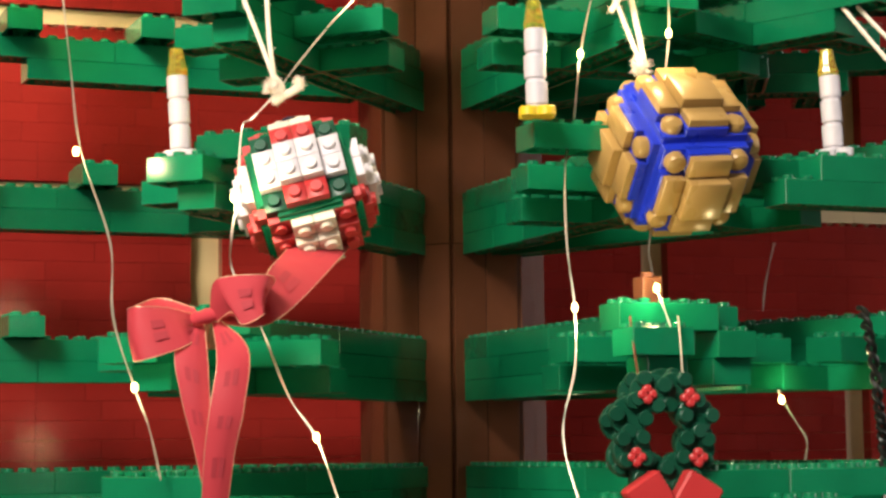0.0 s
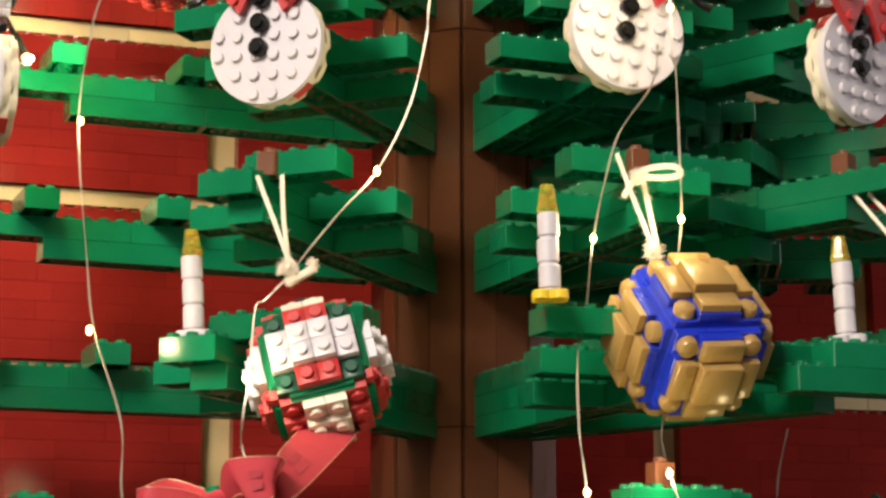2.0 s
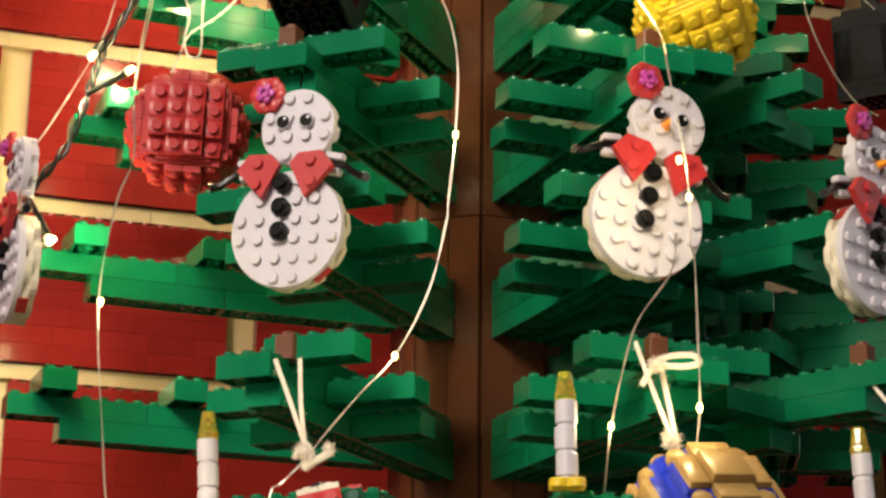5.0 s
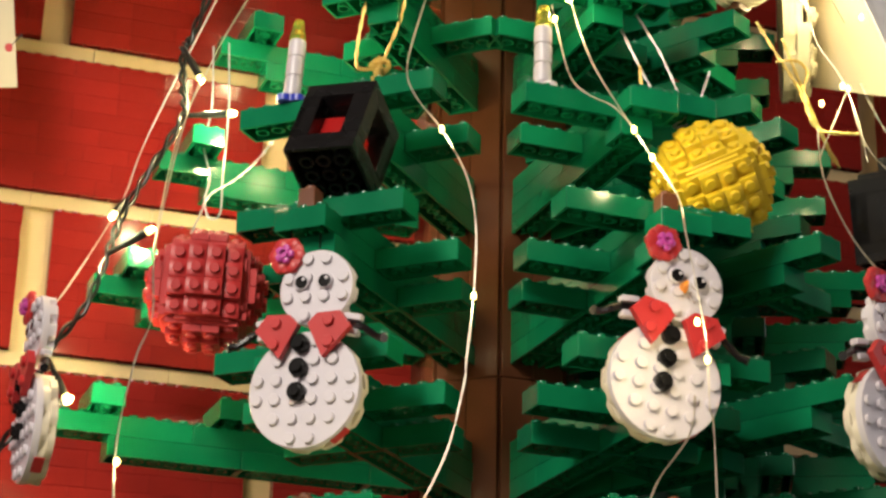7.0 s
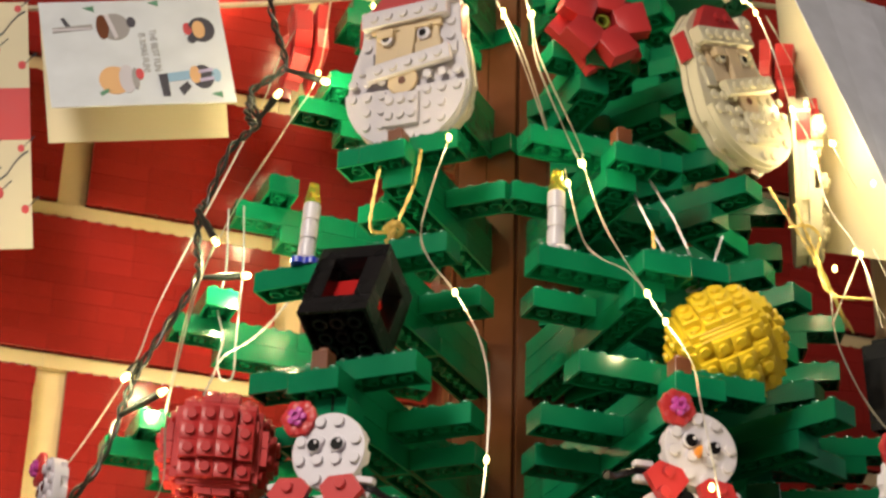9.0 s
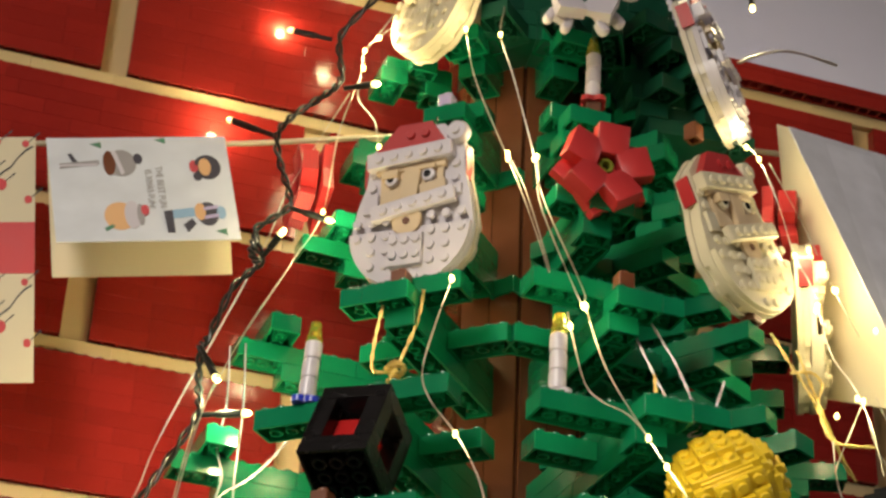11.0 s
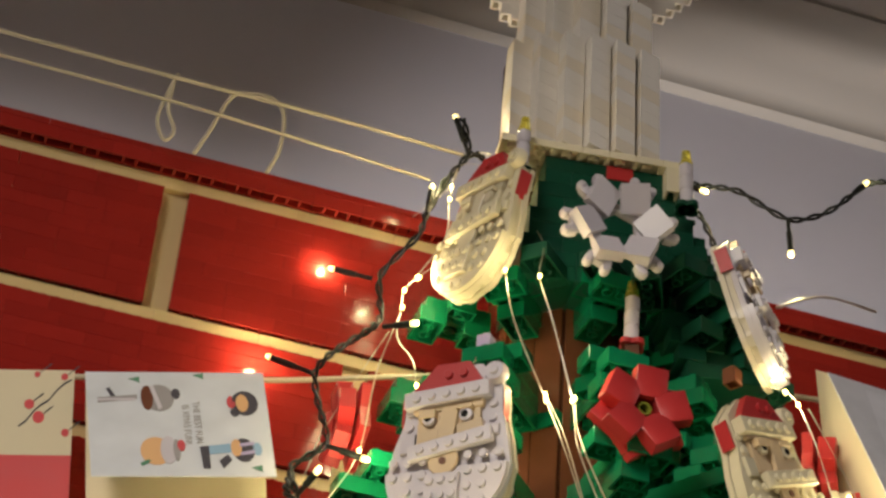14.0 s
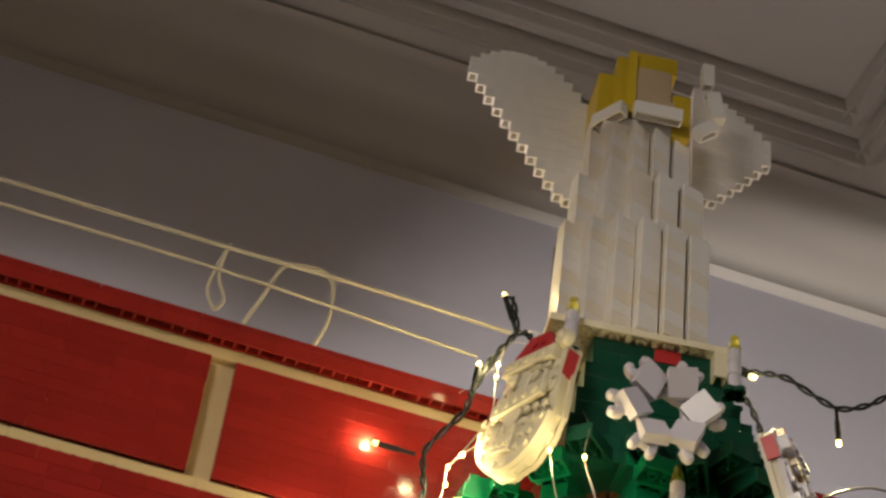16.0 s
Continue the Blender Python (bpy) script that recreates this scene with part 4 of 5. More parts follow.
def ribbon(parent, edge0, edge1, n=10):
    """A strip of cloth between two smooth edges, with gold thread along both."""
    a, b = spline(edge0, n), spline(edge1, n)
    g = Geo()
    k = 6
    rows = []
    for p, q in zip(a, b):
        d = (q - p).cross(Vector((0, 0, 1)))
        d = d.normalized() if d.length > 1e-6 else Vector((0, -1, 0))
        rows.append([tuple(p.lerp(q, j / k) + d * 0.0012 * math.sin(math.pi * j / k)) for j in range(k + 1)])
    for s in (0, 0.0004):
        m = len(rows)
        vs = [(x, y + s, z) for r in rows for x, y, z in r]
        fs = [(i * (k + 1) + j, i * (k + 1) + j + 1, (i + 1) * (k + 1) + j + 1, (i + 1) * (k + 1) + j) for i in range(m - 1) for j in range(k)]
        g.add(vs, fs if s else [f[::-1] for f in fs])
    strip = part("strip", g, CLOTH, parent, "red cloth strip")
    for e in (a, b):
        g = Geo()
        g.tube(e, 0.00014, 5)
        part("thread", g, EDGE, strip, "gold edge thread")
    for i in range(4, len(rows) - 4, 9):   # small faded printed blocks
        for f in (0.3, 0.55):
            p, q = Vector(rows[i][0]), Vector(rows[i][k])
            p2, q2 = Vector(rows[i + 3][0]), Vector(rows[i + 3][k])
            o = Vector((0, -0.00135, 0))
            g = Geo()
            g.add([p.lerp(q, f) + o, p.lerp(q, f + 0.16) + o, p2.lerp(q2, f + 0.16) + o, p2.lerp(q2, f) + o], [(0, 1, 2, 3)])
            part("print", g, PRINT, strip, "faded dark print")


bow = thing("ribbon_bow", Matrix(), "red cloth ribbon tied in a bow with gold edges", "ribbon")
ribbon(bow, [(-0.0814, 0.6720, 1.2947), (-0.0923, 0.6640, 1.2975), (-0.1030, 0.6600, 1.2978), (-0.1072, 0.6720, 1.2977), (-0.0987, 0.6820, 1.3022), (-0.0855, 0.6780, 1.2984)],
       [(-0.0836, 0.6680, 1.2891), (-0.0860, 0.6600, 1.2845), (-0.1001, 0.6560, 1.2796), (-0.1049, 0.6720, 1.2815), (-0.0950, 0.6840, 1.2901), (-0.0822, 0.6780, 1.2926)])
ribbon(bow, [(-0.0790, 0.6680, 1.2971), (-0.0773, 0.6600, 1.3047), (-0.0723, 0.6560, 1.3071), (-0.0578, 0.6580, 1.3075), (-0.0595, 0.6720, 1.3041), (-0.0741, 0.6720, 1.2979)],
       [(-0.0761, 0.6640, 1.2926), (-0.0705, 0.6560, 1.2954), (-0.0663, 0.6520, 1.2908), (-0.0594, 0.6540, 1.2944), (-0.0662, 0.6700, 1.2948), (-0.0761, 0.6720, 1.2940)])
ribbon(bow, [(-0.0777, 0.6700, 1.2957), (-0.0664, 0.6720, 1.2978), (-0.0600, 0.6760, 1.3106), (-0.0573, 0.7020, 1.3189), (-0.0513, 0.7480, 1.3342)],
       [(-0.0768, 0.6700, 1.2926), (-0.0632, 0.6680, 1.2911), (-0.0530, 0.6720, 1.2963), (-0.0387, 0.7020, 1.3151), (-0.0309, 0.7480, 1.3317)])
ribbon(bow, [(-0.0842, 0.6680, 1.2929), (-0.0898, 0.6600, 1.2831), (-0.0876, 0.6580, 1.2679), (-0.0832, 0.6600, 1.2492), (-0.0795, 0.6650, 1.2295)],
       [(-0.0810, 0.6680, 1.2919), (-0.0791, 0.6620, 1.2792), (-0.0781, 0.6600, 1.2641), (-0.0776, 0.6620, 1.2491), (-0.0765, 0.6670, 1.2294)])
ribbon(bow, [(-0.0783, 0.6680, 1.2925), (-0.0756, 0.6580, 1.2790), (-0.0775, 0.6550, 1.2640), (-0.0796, 0.6570, 1.2492), (-0.0814, 0.6620, 1.2296)],
       [(-0.0752, 0.6680, 1.2932), (-0.0653, 0.6600, 1.2828), (-0.0665, 0.6570, 1.2639), (-0.0698, 0.6590, 1.2490), (-0.0730, 0.6640, 1.2294)])
g = Geo()
g.lathe([(0.0016, -0.0055), (0.0026, -0.0042), (0.0023, -0.002), (0.0027, 0), (0.0023, 0.002), (0.0026, 0.0042), (0.0016, 0.0055)], 12, Matrix.Translation((-0.0797, 0.6650, 1.2946)) @ Matrix.Rotation(radians(76), 4, "Y"))
part("knot", g, CLOTH, bow, "red cloth knot")

# ---- cords that hold the ornaments ----


def cord(name, pts, r, mat, label, category="cord", twist=0, fuzz=0, owner=None):
    line = spline(pts, 7)
    g = Geo()
    if twist:                                         # two strands laid round each other
        for s in (0, math.pi):
            q = []
            for i, p in enumerate(line):
                d = (line[min(i + 1, len(line) - 1)] - line[max(i - 1, 0)]).normalized()
                u = d.cross(Vector((0, 1, 0.01))).normalized()
                v = u.cross(d)
                a = s + i * twist
                q.append(p + (math.cos(a) * u + math.sin(a) * v) * r * 0.85)
            g.tube(q, r * 0.66, 7)
    else:
        g.tube(line, r, 7)
    if fuzz:
        rr = random.Random(len(line))
        for p in line[::1]:
            for _ in range(fuzz):
                d = Vector((rr.uniform(-1, 1), rr.uniform(-1, 1), rr.uniform(-1, 1))).normalized()
                g.tube([p, p + d * rr.uniform(0.0008, 0.0026)], 0.00007, 3)
    if owner:
        return part(name, g, mat, owner, label, owner.matrix_basis.inverted())
    return thing(name, Matrix(), label, category, "cords", g.mesh(name, mat))


cord("wool_cord", [(-0.0749, 0.7350, 1.4209), (-0.0692, 0.7280, 1.4062), (-0.0630, 0.7220, 1.3899), (-0.0603, 0.7220, 1.3824)], 0.0009, WOOL, "cream wool cord from peg to bauble", fuzz=4, owner=ball)
cord("wool_cord", [(-0.0656, 0.7350, 1.4213), (-0.0640, 0.7280, 1.4018), (-0.0613, 0.7220, 1.3845)], 0.0009, WOOL, "cream wool cord from peg to bauble", fuzz=4, owner=ball)
cord("wool_knot", [(-0.0641, 0.7200, 1.3814), (-0.0609, 0.7170, 1.3847), (-0.0583, 0.7160, 1.3802), (-0.0609, 0.7180, 1.3768), (-0.0577, 0.7160, 1.3785), (-0.0508, 0.7160, 1.3823)], 0.0015, WOOL, "frayed cream wool knot above a bauble", fuzz=12, owner=ball)
cord("wool_cord", [(0.0636, 0.7500, 1.4327), (0.0674, 0.7350, 1.4143), (0.0729, 0.7300, 1.3968), (0.0759, 0.7300, 1.3881)], 0.0009, WOOL, "cream wool cord from peg to bauble", fuzz=8, owner=gb)
cord("wool_cord", [(0.0723, 0.7400, 1.4209), (0.0744, 0.7330, 1.4039), (0.0769, 0.7300, 1.3870)], 0.0011, WOOL, "frayed cream wool cord above a bauble", fuzz=12, owner=gb)
cord("wool_knot", [(0.0645, 0.7350, 1.4127), (0.0688, 0.7330, 1.4193), (0.0738, 0.7330, 1.4232), (0.0835, 0.7330, 1.4240), (0.0860, 0.7330, 1.4209), (0.0791, 0.7330, 1.4196), (0.0705, 0.7330, 1.4201)], 0.0012, WOOL, "cream wool bow above a bauble", fuzz=8, owner=gb)
cord("wool_cord", [(0.1593, 0.8000, 1.4360), (0.1678, 0.7900, 1.4199), (0.1787, 0.7800, 1.4014)], 0.0009, WOOL, "cream wool cord from a peg", fuzz=4)
cord("wool_cord", [(0.1658, 0.8000, 1.4352), (0.1736, 0.7900, 1.4210), (0.1834, 0.7800, 1.4060)], 0.0009, WOOL, "cream wool cord from a peg", fuzz=4)
cord("gold_cord", [(-0.0592, 0.8220, 1.6978), (-0.0624, 0.8220, 1.6782), (-0.0643, 0.8240, 1.6584), (-0.0599, 0.8260, 1.6560), (-0.0525, 0.8260, 1.6572)], 0.00065, THREAD, "twisted gold cord holding the lantern", twist=1.3, owner=lan)
cord("gold_cord", [(-0.0418, 0.8220, 1.6981), (-0.0440, 0.8220, 1.6815), (-0.0513, 0.8240, 1.6610), (-0.0549, 0.8240, 1.6527), (-0.0526, 0.8240, 1.6469)], 0.00065, THREAD, "twisted gold cord holding the lantern", twist=1.3, owner=lan)
cord("gold_knot", [(-0.0575, 0.8220, 1.6552), (-0.0534, 0.8200, 1.6584), (-0.0490, 0.8200, 1.6552), (-0.0525, 0.8200, 1.6508), (-0.0554, 0.8200, 1.6560), (-0.0508, 0.8180, 1.6562)], 0.0011, THREAD, "knot of twisted gold cord", twist=1.3, owner=lan)
cord("gold_cord", [(-0.0525, 0.8180, 1.6535), (-0.0545, 0.8050, 1.6420), (-0.0575, 0.7920, 1.6280), (-0.0590, 0.7870, 1.6220)], 0.0010, THREAD, "twisted gold cord holding the lantern", twist=1.3, owner=lan)
cord("black_cord", [(-0.0844, 0.7750, 1.5645), (-0.0849, 0.7720, 1.5548), (-0.0833, 0.7720, 1.5459)], 0.0005, BLACK, "thin black cord holding a snowman", owner=sm1)
cord("black_cord", [(-0.0734, 0.7750, 1.5647), (-0.0723, 0.7720, 1.5550), (-0.0724, 0.7720, 1.5461)], 0.0005, BLACK, "thin black cord holding a snowman", owner=sm1)
cord("black_cord", [(-0.0413, 0.8700, 1.8326), (-0.0426, 0.8660, 1.8181), (-0.0435, 0.8660, 1.8127)], 0.0005, BLACK, "thin black cord holding a face ornament", owner=bf)
cord("black_cord", [(-0.0314, 0.8700, 1.8319), (-0.0362, 0.8660, 1.8201), (-0.0370, 0.8660, 1.8130)], 0.0005, BLACK, "thin black cord holding a face ornament", owner=bf)


def tuft(p, r, owner):
    """A frayed knot of wool."""
    g = Geo()
    rr = random.Random(int(1e5 * r))
    g.lathe([(r * 0.4, -r), (r * 0.85, -0.5 * r), (r, 0), (r * 0.8, 0.6 * r), (r * 0.3, r)], 10, Matrix.Translation(p))
    for _ in range(170):
        d = Vector((rr.uniform(-1, 1), rr.uniform(-1, 1), rr.uniform(-1, 1))).normalized()
        e = d + Vector((rr.uniform(-0.6, 0.6), rr.uniform(-0.6, 0.6), rr.uniform(-0.6, 0.6)))
        q = Vector(p) + d * r * 0.8
        g.tube([q, q + d * r * 0.5, q + d * r * 0.5 + e * r * rr.uniform(0.2, 0.7)], 0.00012, 3)
    part("wool_knot", g, WOOL, owner, "frayed cream wool knot", owner.matrix_basis.inverted(), "stuff")


tuft((-0.0614, 0.7160, 1.3819), 0.0022, ball)
tuft((-0.0522, 0.7160, 1.3834), 0.0014, ball)
tuft((0.0748, 0.7270, 1.3901), 0.0024, gb)
tuft((0.0698, 0.7300, 1.4195), 0.0020, gb)
SILVER = plastic("silver_thread", (0.40, 0.40, 0.42), 0.38, 0.1, 0.92)
cord("silver_cord", [(0.0478, 0.8350, 1.7087), (0.0586, 0.8320, 1.6822), (0.0686, 0.8300, 1.6576), (0.0774, 0.8300, 1.6403), (0.0823, 0.8300, 1.6303)], 0.0005, SILVER, "twisted silver cord holding a bauble", twist=1.3, owner=yb)
cord("silver_cord", [(0.0664, 0.8350, 1.6906), (0.0769, 0.8320, 1.6691), (0.0841, 0.8300, 1.6491), (0.0894, 0.8300, 1.6333), (0.0821, 0.8280, 1.6294), (0.0926, 0.8260, 1.6387), (0.0991, 0.8260, 1.6567)], 0.0005, SILVER, "twisted silver cord holding a bauble", twist=1.3, owner=yb)
cord("gold_cord", [(0.0674, 0.8300, 1.6611), (0.0684, 0.8300, 1.6488), (0.0747, 0.8300, 1.6345)], 0.00065, THREAD, "twisted gold cord end", twist=1.3, owner=yb)
cord("gold_cord", [(0.1281, 0.8700, 1.7055), (0.1383, 0.8700, 1.6860), (0.1458, 0.8700, 1.6723), (0.1559, 0.8800, 1.6559), (0.1687, 0.8900, 1.6365)], 0.00065, THREAD, "twisted gold cord holding a lantern", twist=1.3, owner=lan2)
cord("gold_cord", [(0.1402, 0.8700, 1.6963), (0.1461, 0.8700, 1.6784), (0.1549, 0.8800, 1.6620), (0.1661, 0.8900, 1.6394)], 0.00065, THREAD, "twisted gold cord holding a lantern", twist=1.3, owner=lan2)
cord("gold_cord", [(0.1365, 0.8680, 1.6828), (0.1461, 0.8680, 1.6836), (0.1513, 0.8680, 1.6775), (0.1492, 0.8680, 1.6653), (0.1550, 0.8680, 1.6474), (0.1750, 0.8680, 1.6448)], 0.00065, THREAD, "loop of twisted gold cord", twist=1.3, owner=lan2)
cord("silver_cord", [(-0.1407, 0.8850, 1.6971), (-0.1395, 0.8850, 1.6625), (-0.1423, 0.8850, 1.6441), (-0.1374, 0.8800, 1.6239), (-0.1392, 0.8800, 1.6120), (-0.1366, 0.8800, 1.6027), (-0.1313, 0.8800, 1.6048), (-0.1311, 0.8800, 1.6240), (-0.1311, 0.8850, 1.6627), (-0.1331, 0.8850, 1.6988)], 0.0005, SILVER, "thin silver cord holding a bauble", owner=rb)
cord("silver_cord", [(-0.1010, 0.8400, 1.6281), (-0.1107, 0.8500, 1.6202), (-0.1221, 0.8600, 1.6142), (-0.1351, 0.8700, 1.6103), (-0.1405, 0.8750, 1.6012), (-0.1438, 0.8750, 1.5924)], 0.0005, SILVER, "twisted silver cord holding a bauble", twist=1.3, owner=rb)
cord("grey_cord", [(0.0641, 0.6800, 1.2938), (0.0645, 0.6720, 1.2818), (0.0654, 0.6680, 1.2724)], 0.00042, BROWN, "thin brown cord holding the wreath", owner=wr)
cord("grey_cord", [(0.0806, 0.6800, 1.2936), (0.0804, 0.6720, 1.2816), (0.0802, 0.6680, 1.2715)], 0.00034, CORD, "thin pale cord holding the wreath", owner=wr)

# ---- string lights ----
LIGHTS = []


def string(name, pts, bulbs, r=0.00021, mat=WIRE, label="thin silver wire of a string of small warm lights", bulb=BULB, double=True, size=0.00115):
    st = thing(name, Matrix(), label, "string lights", "strings of lights")
    line = spline(pts, 7)
    for s in ((0, math.pi) if double else (0,)):
        q = []
        for i, p in enumerate(line):
            a = s + i * 0.35
            q.append(p + Vector((math.cos(a), 0, math.sin(a) * 0.3)) * r * (1.1 if double else 0))
        g = Geo()
        g.tube(q, r, 6)
        part("wire", g, mat, st)
    for p in bulbs:
        g = Geo()
        g.lathe([(size * math.sin(math.pi * i / 6) + 1e-5, -1.5 * size * math.cos(math.pi * i / 6)) for i in range(7)], 9, Matrix.Translation(p))
        part("bulb", g, bulb, st, "small glowing bulb")
        LIGHTS.append((Vector(p) + Vector((0, -0.006, 0.001)), 0.04))
    return st


string("fairy_lights", [(-0.1298, 0.7925, 1.6369), (-0.1355, 0.7791, 1.6004), (-0.1396, 0.7619, 1.5413), (-0.1359, 0.7467, 1.5064), (-0.1411, 0.7438, 1.4860), (-0.1446, 0.7381, 1.4441), (-0.1367, 0.7221, 1.3878), (-0.1310, 0.7116, 1.3581), (-0.1178, 0.6965, 1.3232), (-0.1147, 0.6848, 1.2963), (-0.1055, 0.6739, 1.2712), (-0.0994, 0.6677, 1.2569), (-0.0945, 0.6603, 1.2400)],
       [(-0.1435, 0.7370, 1.4437), (-0.1327, 0.7107, 1.3582), (-0.1053, 0.6729, 1.2712)])
string("fairy_lights", [(-0.0279, 0.8010, 1.6928), (-0.0345, 0.7896, 1.6617), (-0.0384, 0.7794, 1.6339), (-0.0339, 0.7733, 1.6173), (-0.0223, 0.7665, 1.5988), (-0.0114, 0.7574, 1.5740), (-0.0070, 0.7511, 1.5487), (-0.0075, 0.7463, 1.5166), (-0.0099, 0.7420, 1.4877), (-0.0107, 0.7407, 1.4778), (-0.0169, 0.7368, 1.4493), (-0.0293, 0.7323, 1.4224), (-0.0416, 0.7268, 1.4068), (-0.0533, 0.7168, 1.3896), (-0.0608, 0.7106, 1.3778), (-0.0685, 0.7075, 1.3689), (-0.0724, 0.7091, 1.3651), (-0.0730, 0.6983, 1.3390), (-0.0749, 0.6971, 1.3247), (-0.0750, 0.7021, 1.3131), (-0.0646, 0.6935, 1.2933), (-0.0539, 0.6825, 1.2681), (-0.0439, 0.6762, 1.2535), (-0.0358, 0.6667, 1.2317)],
       [(-0.0279, 0.7998, 1.6921), (-0.0223, 0.7653, 1.5983), (-0.0074, 0.7452, 1.5162), (-0.0293, 0.7313, 1.4221), (-0.0741, 0.6973, 1.3389), (-0.0438, 0.6752, 1.2535)])
string("fairy_lights", [(0.0106, 0.8517, 1.7933), (0.0142, 0.8398, 1.7610), (0.0324, 0.8088, 1.6950), (0.0340, 0.8041, 1.6820), (0.0425, 0.7837, 1.6401), (0.0590, 0.7633, 1.5982), (0.0661, 0.7577, 1.5828), (0.0751, 0.7447, 1.5596), (0.0767, 0.7313, 1.5371), (0.0809, 0.7208, 1.5004), (0.0821, 0.7182, 1.4820), (0.0827, 0.7208, 1.4643), (0.0850, 0.7302, 1.4595), (0.0850, 0.7252, 1.4249), (0.0853, 0.7273, 1.4025), (0.0835, 0.7303, 1.3826), (0.0869, 0.7553, 1.3684), (0.0777, 0.7382, 1.3272), (0.0762, 0.7230, 1.3152), (0.0749, 0.6933, 1.3045), (0.0778, 0.6889, 1.2942), (0.0814, 0.6887, 1.2824)],
       [(0.0106, 0.8504, 1.7925), (0.0339, 0.8028, 1.6813), (0.0589, 0.7621, 1.5976), (0.0660, 0.7565, 1.5823), (0.0786, 0.7184, 1.4972), (0.0818, 0.7162, 1.4814), (0.0850, 0.7252, 1.4020), (0.0748, 0.6923, 1.3044)])
string("fairy_lights", [(-0.0043, 0.8525, 1.7953), (0.0058, 0.8414, 1.7652), (0.0176, 0.8196, 1.7098)], [(-0.0043, 0.8512, 1.7944)])
string("fairy_lights", [(0.0258, 0.8089, 1.6815), (0.0269, 0.8006, 1.6698), (0.0326, 0.7860, 1.6355), (0.0397, 0.7793, 1.6227), (0.0514, 0.7716, 1.6125), (0.0591, 0.7645, 1.5987)], [(0.0268, 0.7994, 1.6692)])
string("fairy_lights", [(0.0773, 0.7215, 1.4688), (0.0757, 0.7297, 1.4556), (0.0635, 0.7353, 1.4382), (0.0577, 0.7335, 1.4200), (0.0518, 0.7224, 1.3941), (0.0493, 0.7262, 1.3709), (0.0490, 0.7351, 1.3678), (0.0451, 0.7183, 1.3505), (0.0441, 0.7008, 1.3216), (0.0457, 0.6894, 1.2976), (0.0449, 0.6802, 1.2766), (0.0403, 0.6726, 1.2591), (0.0401, 0.6676, 1.2477), (0.0443, 0.6603, 1.2309)],
       [(0.0517, 0.7213, 1.3939), (0.0456, 0.6873, 1.2975)])
string("fairy_lights", [(-0.0287, 0.8530, 1.8733), (-0.0221, 0.8480, 1.8371), (-0.0041, 0.8446, 1.7875), (0.0057, 0.8314, 1.7525), (0.0172, 0.8125, 1.7044)], [(-0.0285, 0.8500, 1.8711), (-0.0040, 0.8433, 1.7866)])
string("fairy_lights", [(-0.0201, 0.9100, 1.9547), (-0.0090, 0.8680, 1.9032), (-0.0101, 0.8530, 1.8703), (-0.0020, 0.8480, 1.8378), (0.0094, 0.8445, 1.7873), (0.0126, 0.8316, 1.7529), (0.0276, 0.8059, 1.6952), (0.0328, 0.8003, 1.6800), (0.0345, 0.7990, 1.6764)], [(-0.0100, 0.8500, 1.8681), (0.0094, 0.8432, 1.7865), (0.0327, 0.7991, 1.6794)])
string("fairy_lights", [(-0.0587, 0.9100, 1.9278), (-0.0800, 0.9100, 1.9070), (-0.0868, 0.9100, 1.8980), (-0.0875, 0.9100, 1.8859), (-0.0883, 0.9100, 1.8658), (-0.0776, 0.9000, 1.8445), (-0.0735, 0.8900, 1.8217), (-0.0628, 0.8700, 1.7831), (-0.0452, 0.8580, 1.7597), (-0.0337, 0.8550, 1.7356), (-0.0280, 0.7986, 1.6918), (-0.0278, 0.7985, 1.6914)], [(-0.0799, 0.9080, 1.9055), (-0.0866, 0.9080, 1.8966), (-0.0867, 0.9080, 1.8849), (-0.0732, 0.8870, 1.8197), (-0.0279, 0.7961, 1.6904)])
string("fairy_lights", [(-0.0883, 0.9150, 1.8847), (-0.0981, 0.9150, 1.8461), (-0.1021, 0.9050, 1.7888), (-0.1140, 0.9000, 1.7577), (-0.1346, 0.8900, 1.7084), (-0.1438, 0.8850, 1.6812), (-0.1514, 0.8750, 1.6515), (-0.1562, 0.8700, 1.6193), (-0.1581, 0.8600, 1.5806), (-0.1416, 0.7726, 1.5454)], [(-0.1019, 0.9030, 1.7876)])
string("fairy_lights", [(-0.0948, 0.9250, 1.8796), (-0.1222, 0.9100, 1.8052), (-0.1321, 0.9000, 1.7603), (-0.1703, 0.8900, 1.6520), (-0.1789, 0.8800, 1.6113), (-0.1947, 0.8600, 1.5631), (-0.2046, 0.8500, 1.5402)], [])
string("fairy_lights", [(0.1119, 0.9000, 1.8378), (0.1239, 0.9000, 1.8339), (0.1303, 0.9000, 1.8262), (0.1391, 0.9000, 1.7997), (0.1457, 0.8950, 1.7645), (0.1523, 0.8950, 1.7498), (0.1552, 0.8900, 1.7325), (0.1596, 0.8850, 1.7030), (0.1698, 0.8800, 1.6806), (0.1747, 0.8700, 1.6546), (0.1764, 0.8600, 1.6266)], [(0.1174, 0.9000, 1.8409), (0.1236, 0.8980, 1.8326), (0.1300, 0.8980, 1.8250), (0.1454, 0.8930, 1.7633), (0.1528, 0.8930, 1.7667), (0.1549, 0.8880, 1.7314), (0.1699, 0.8780, 1.6750)])
string("fairy_lights", [(0.1372, 0.9100, 1.8307), (0.1535, 0.9100, 1.7923), (0.1668, 0.9050, 1.7502), (0.1771, 0.9000, 1.7210)], [(0.1664, 0.9030, 1.7491), (0.1510, 0.8700, 1.7191), (0.1615, 0.8700, 1.7305)])
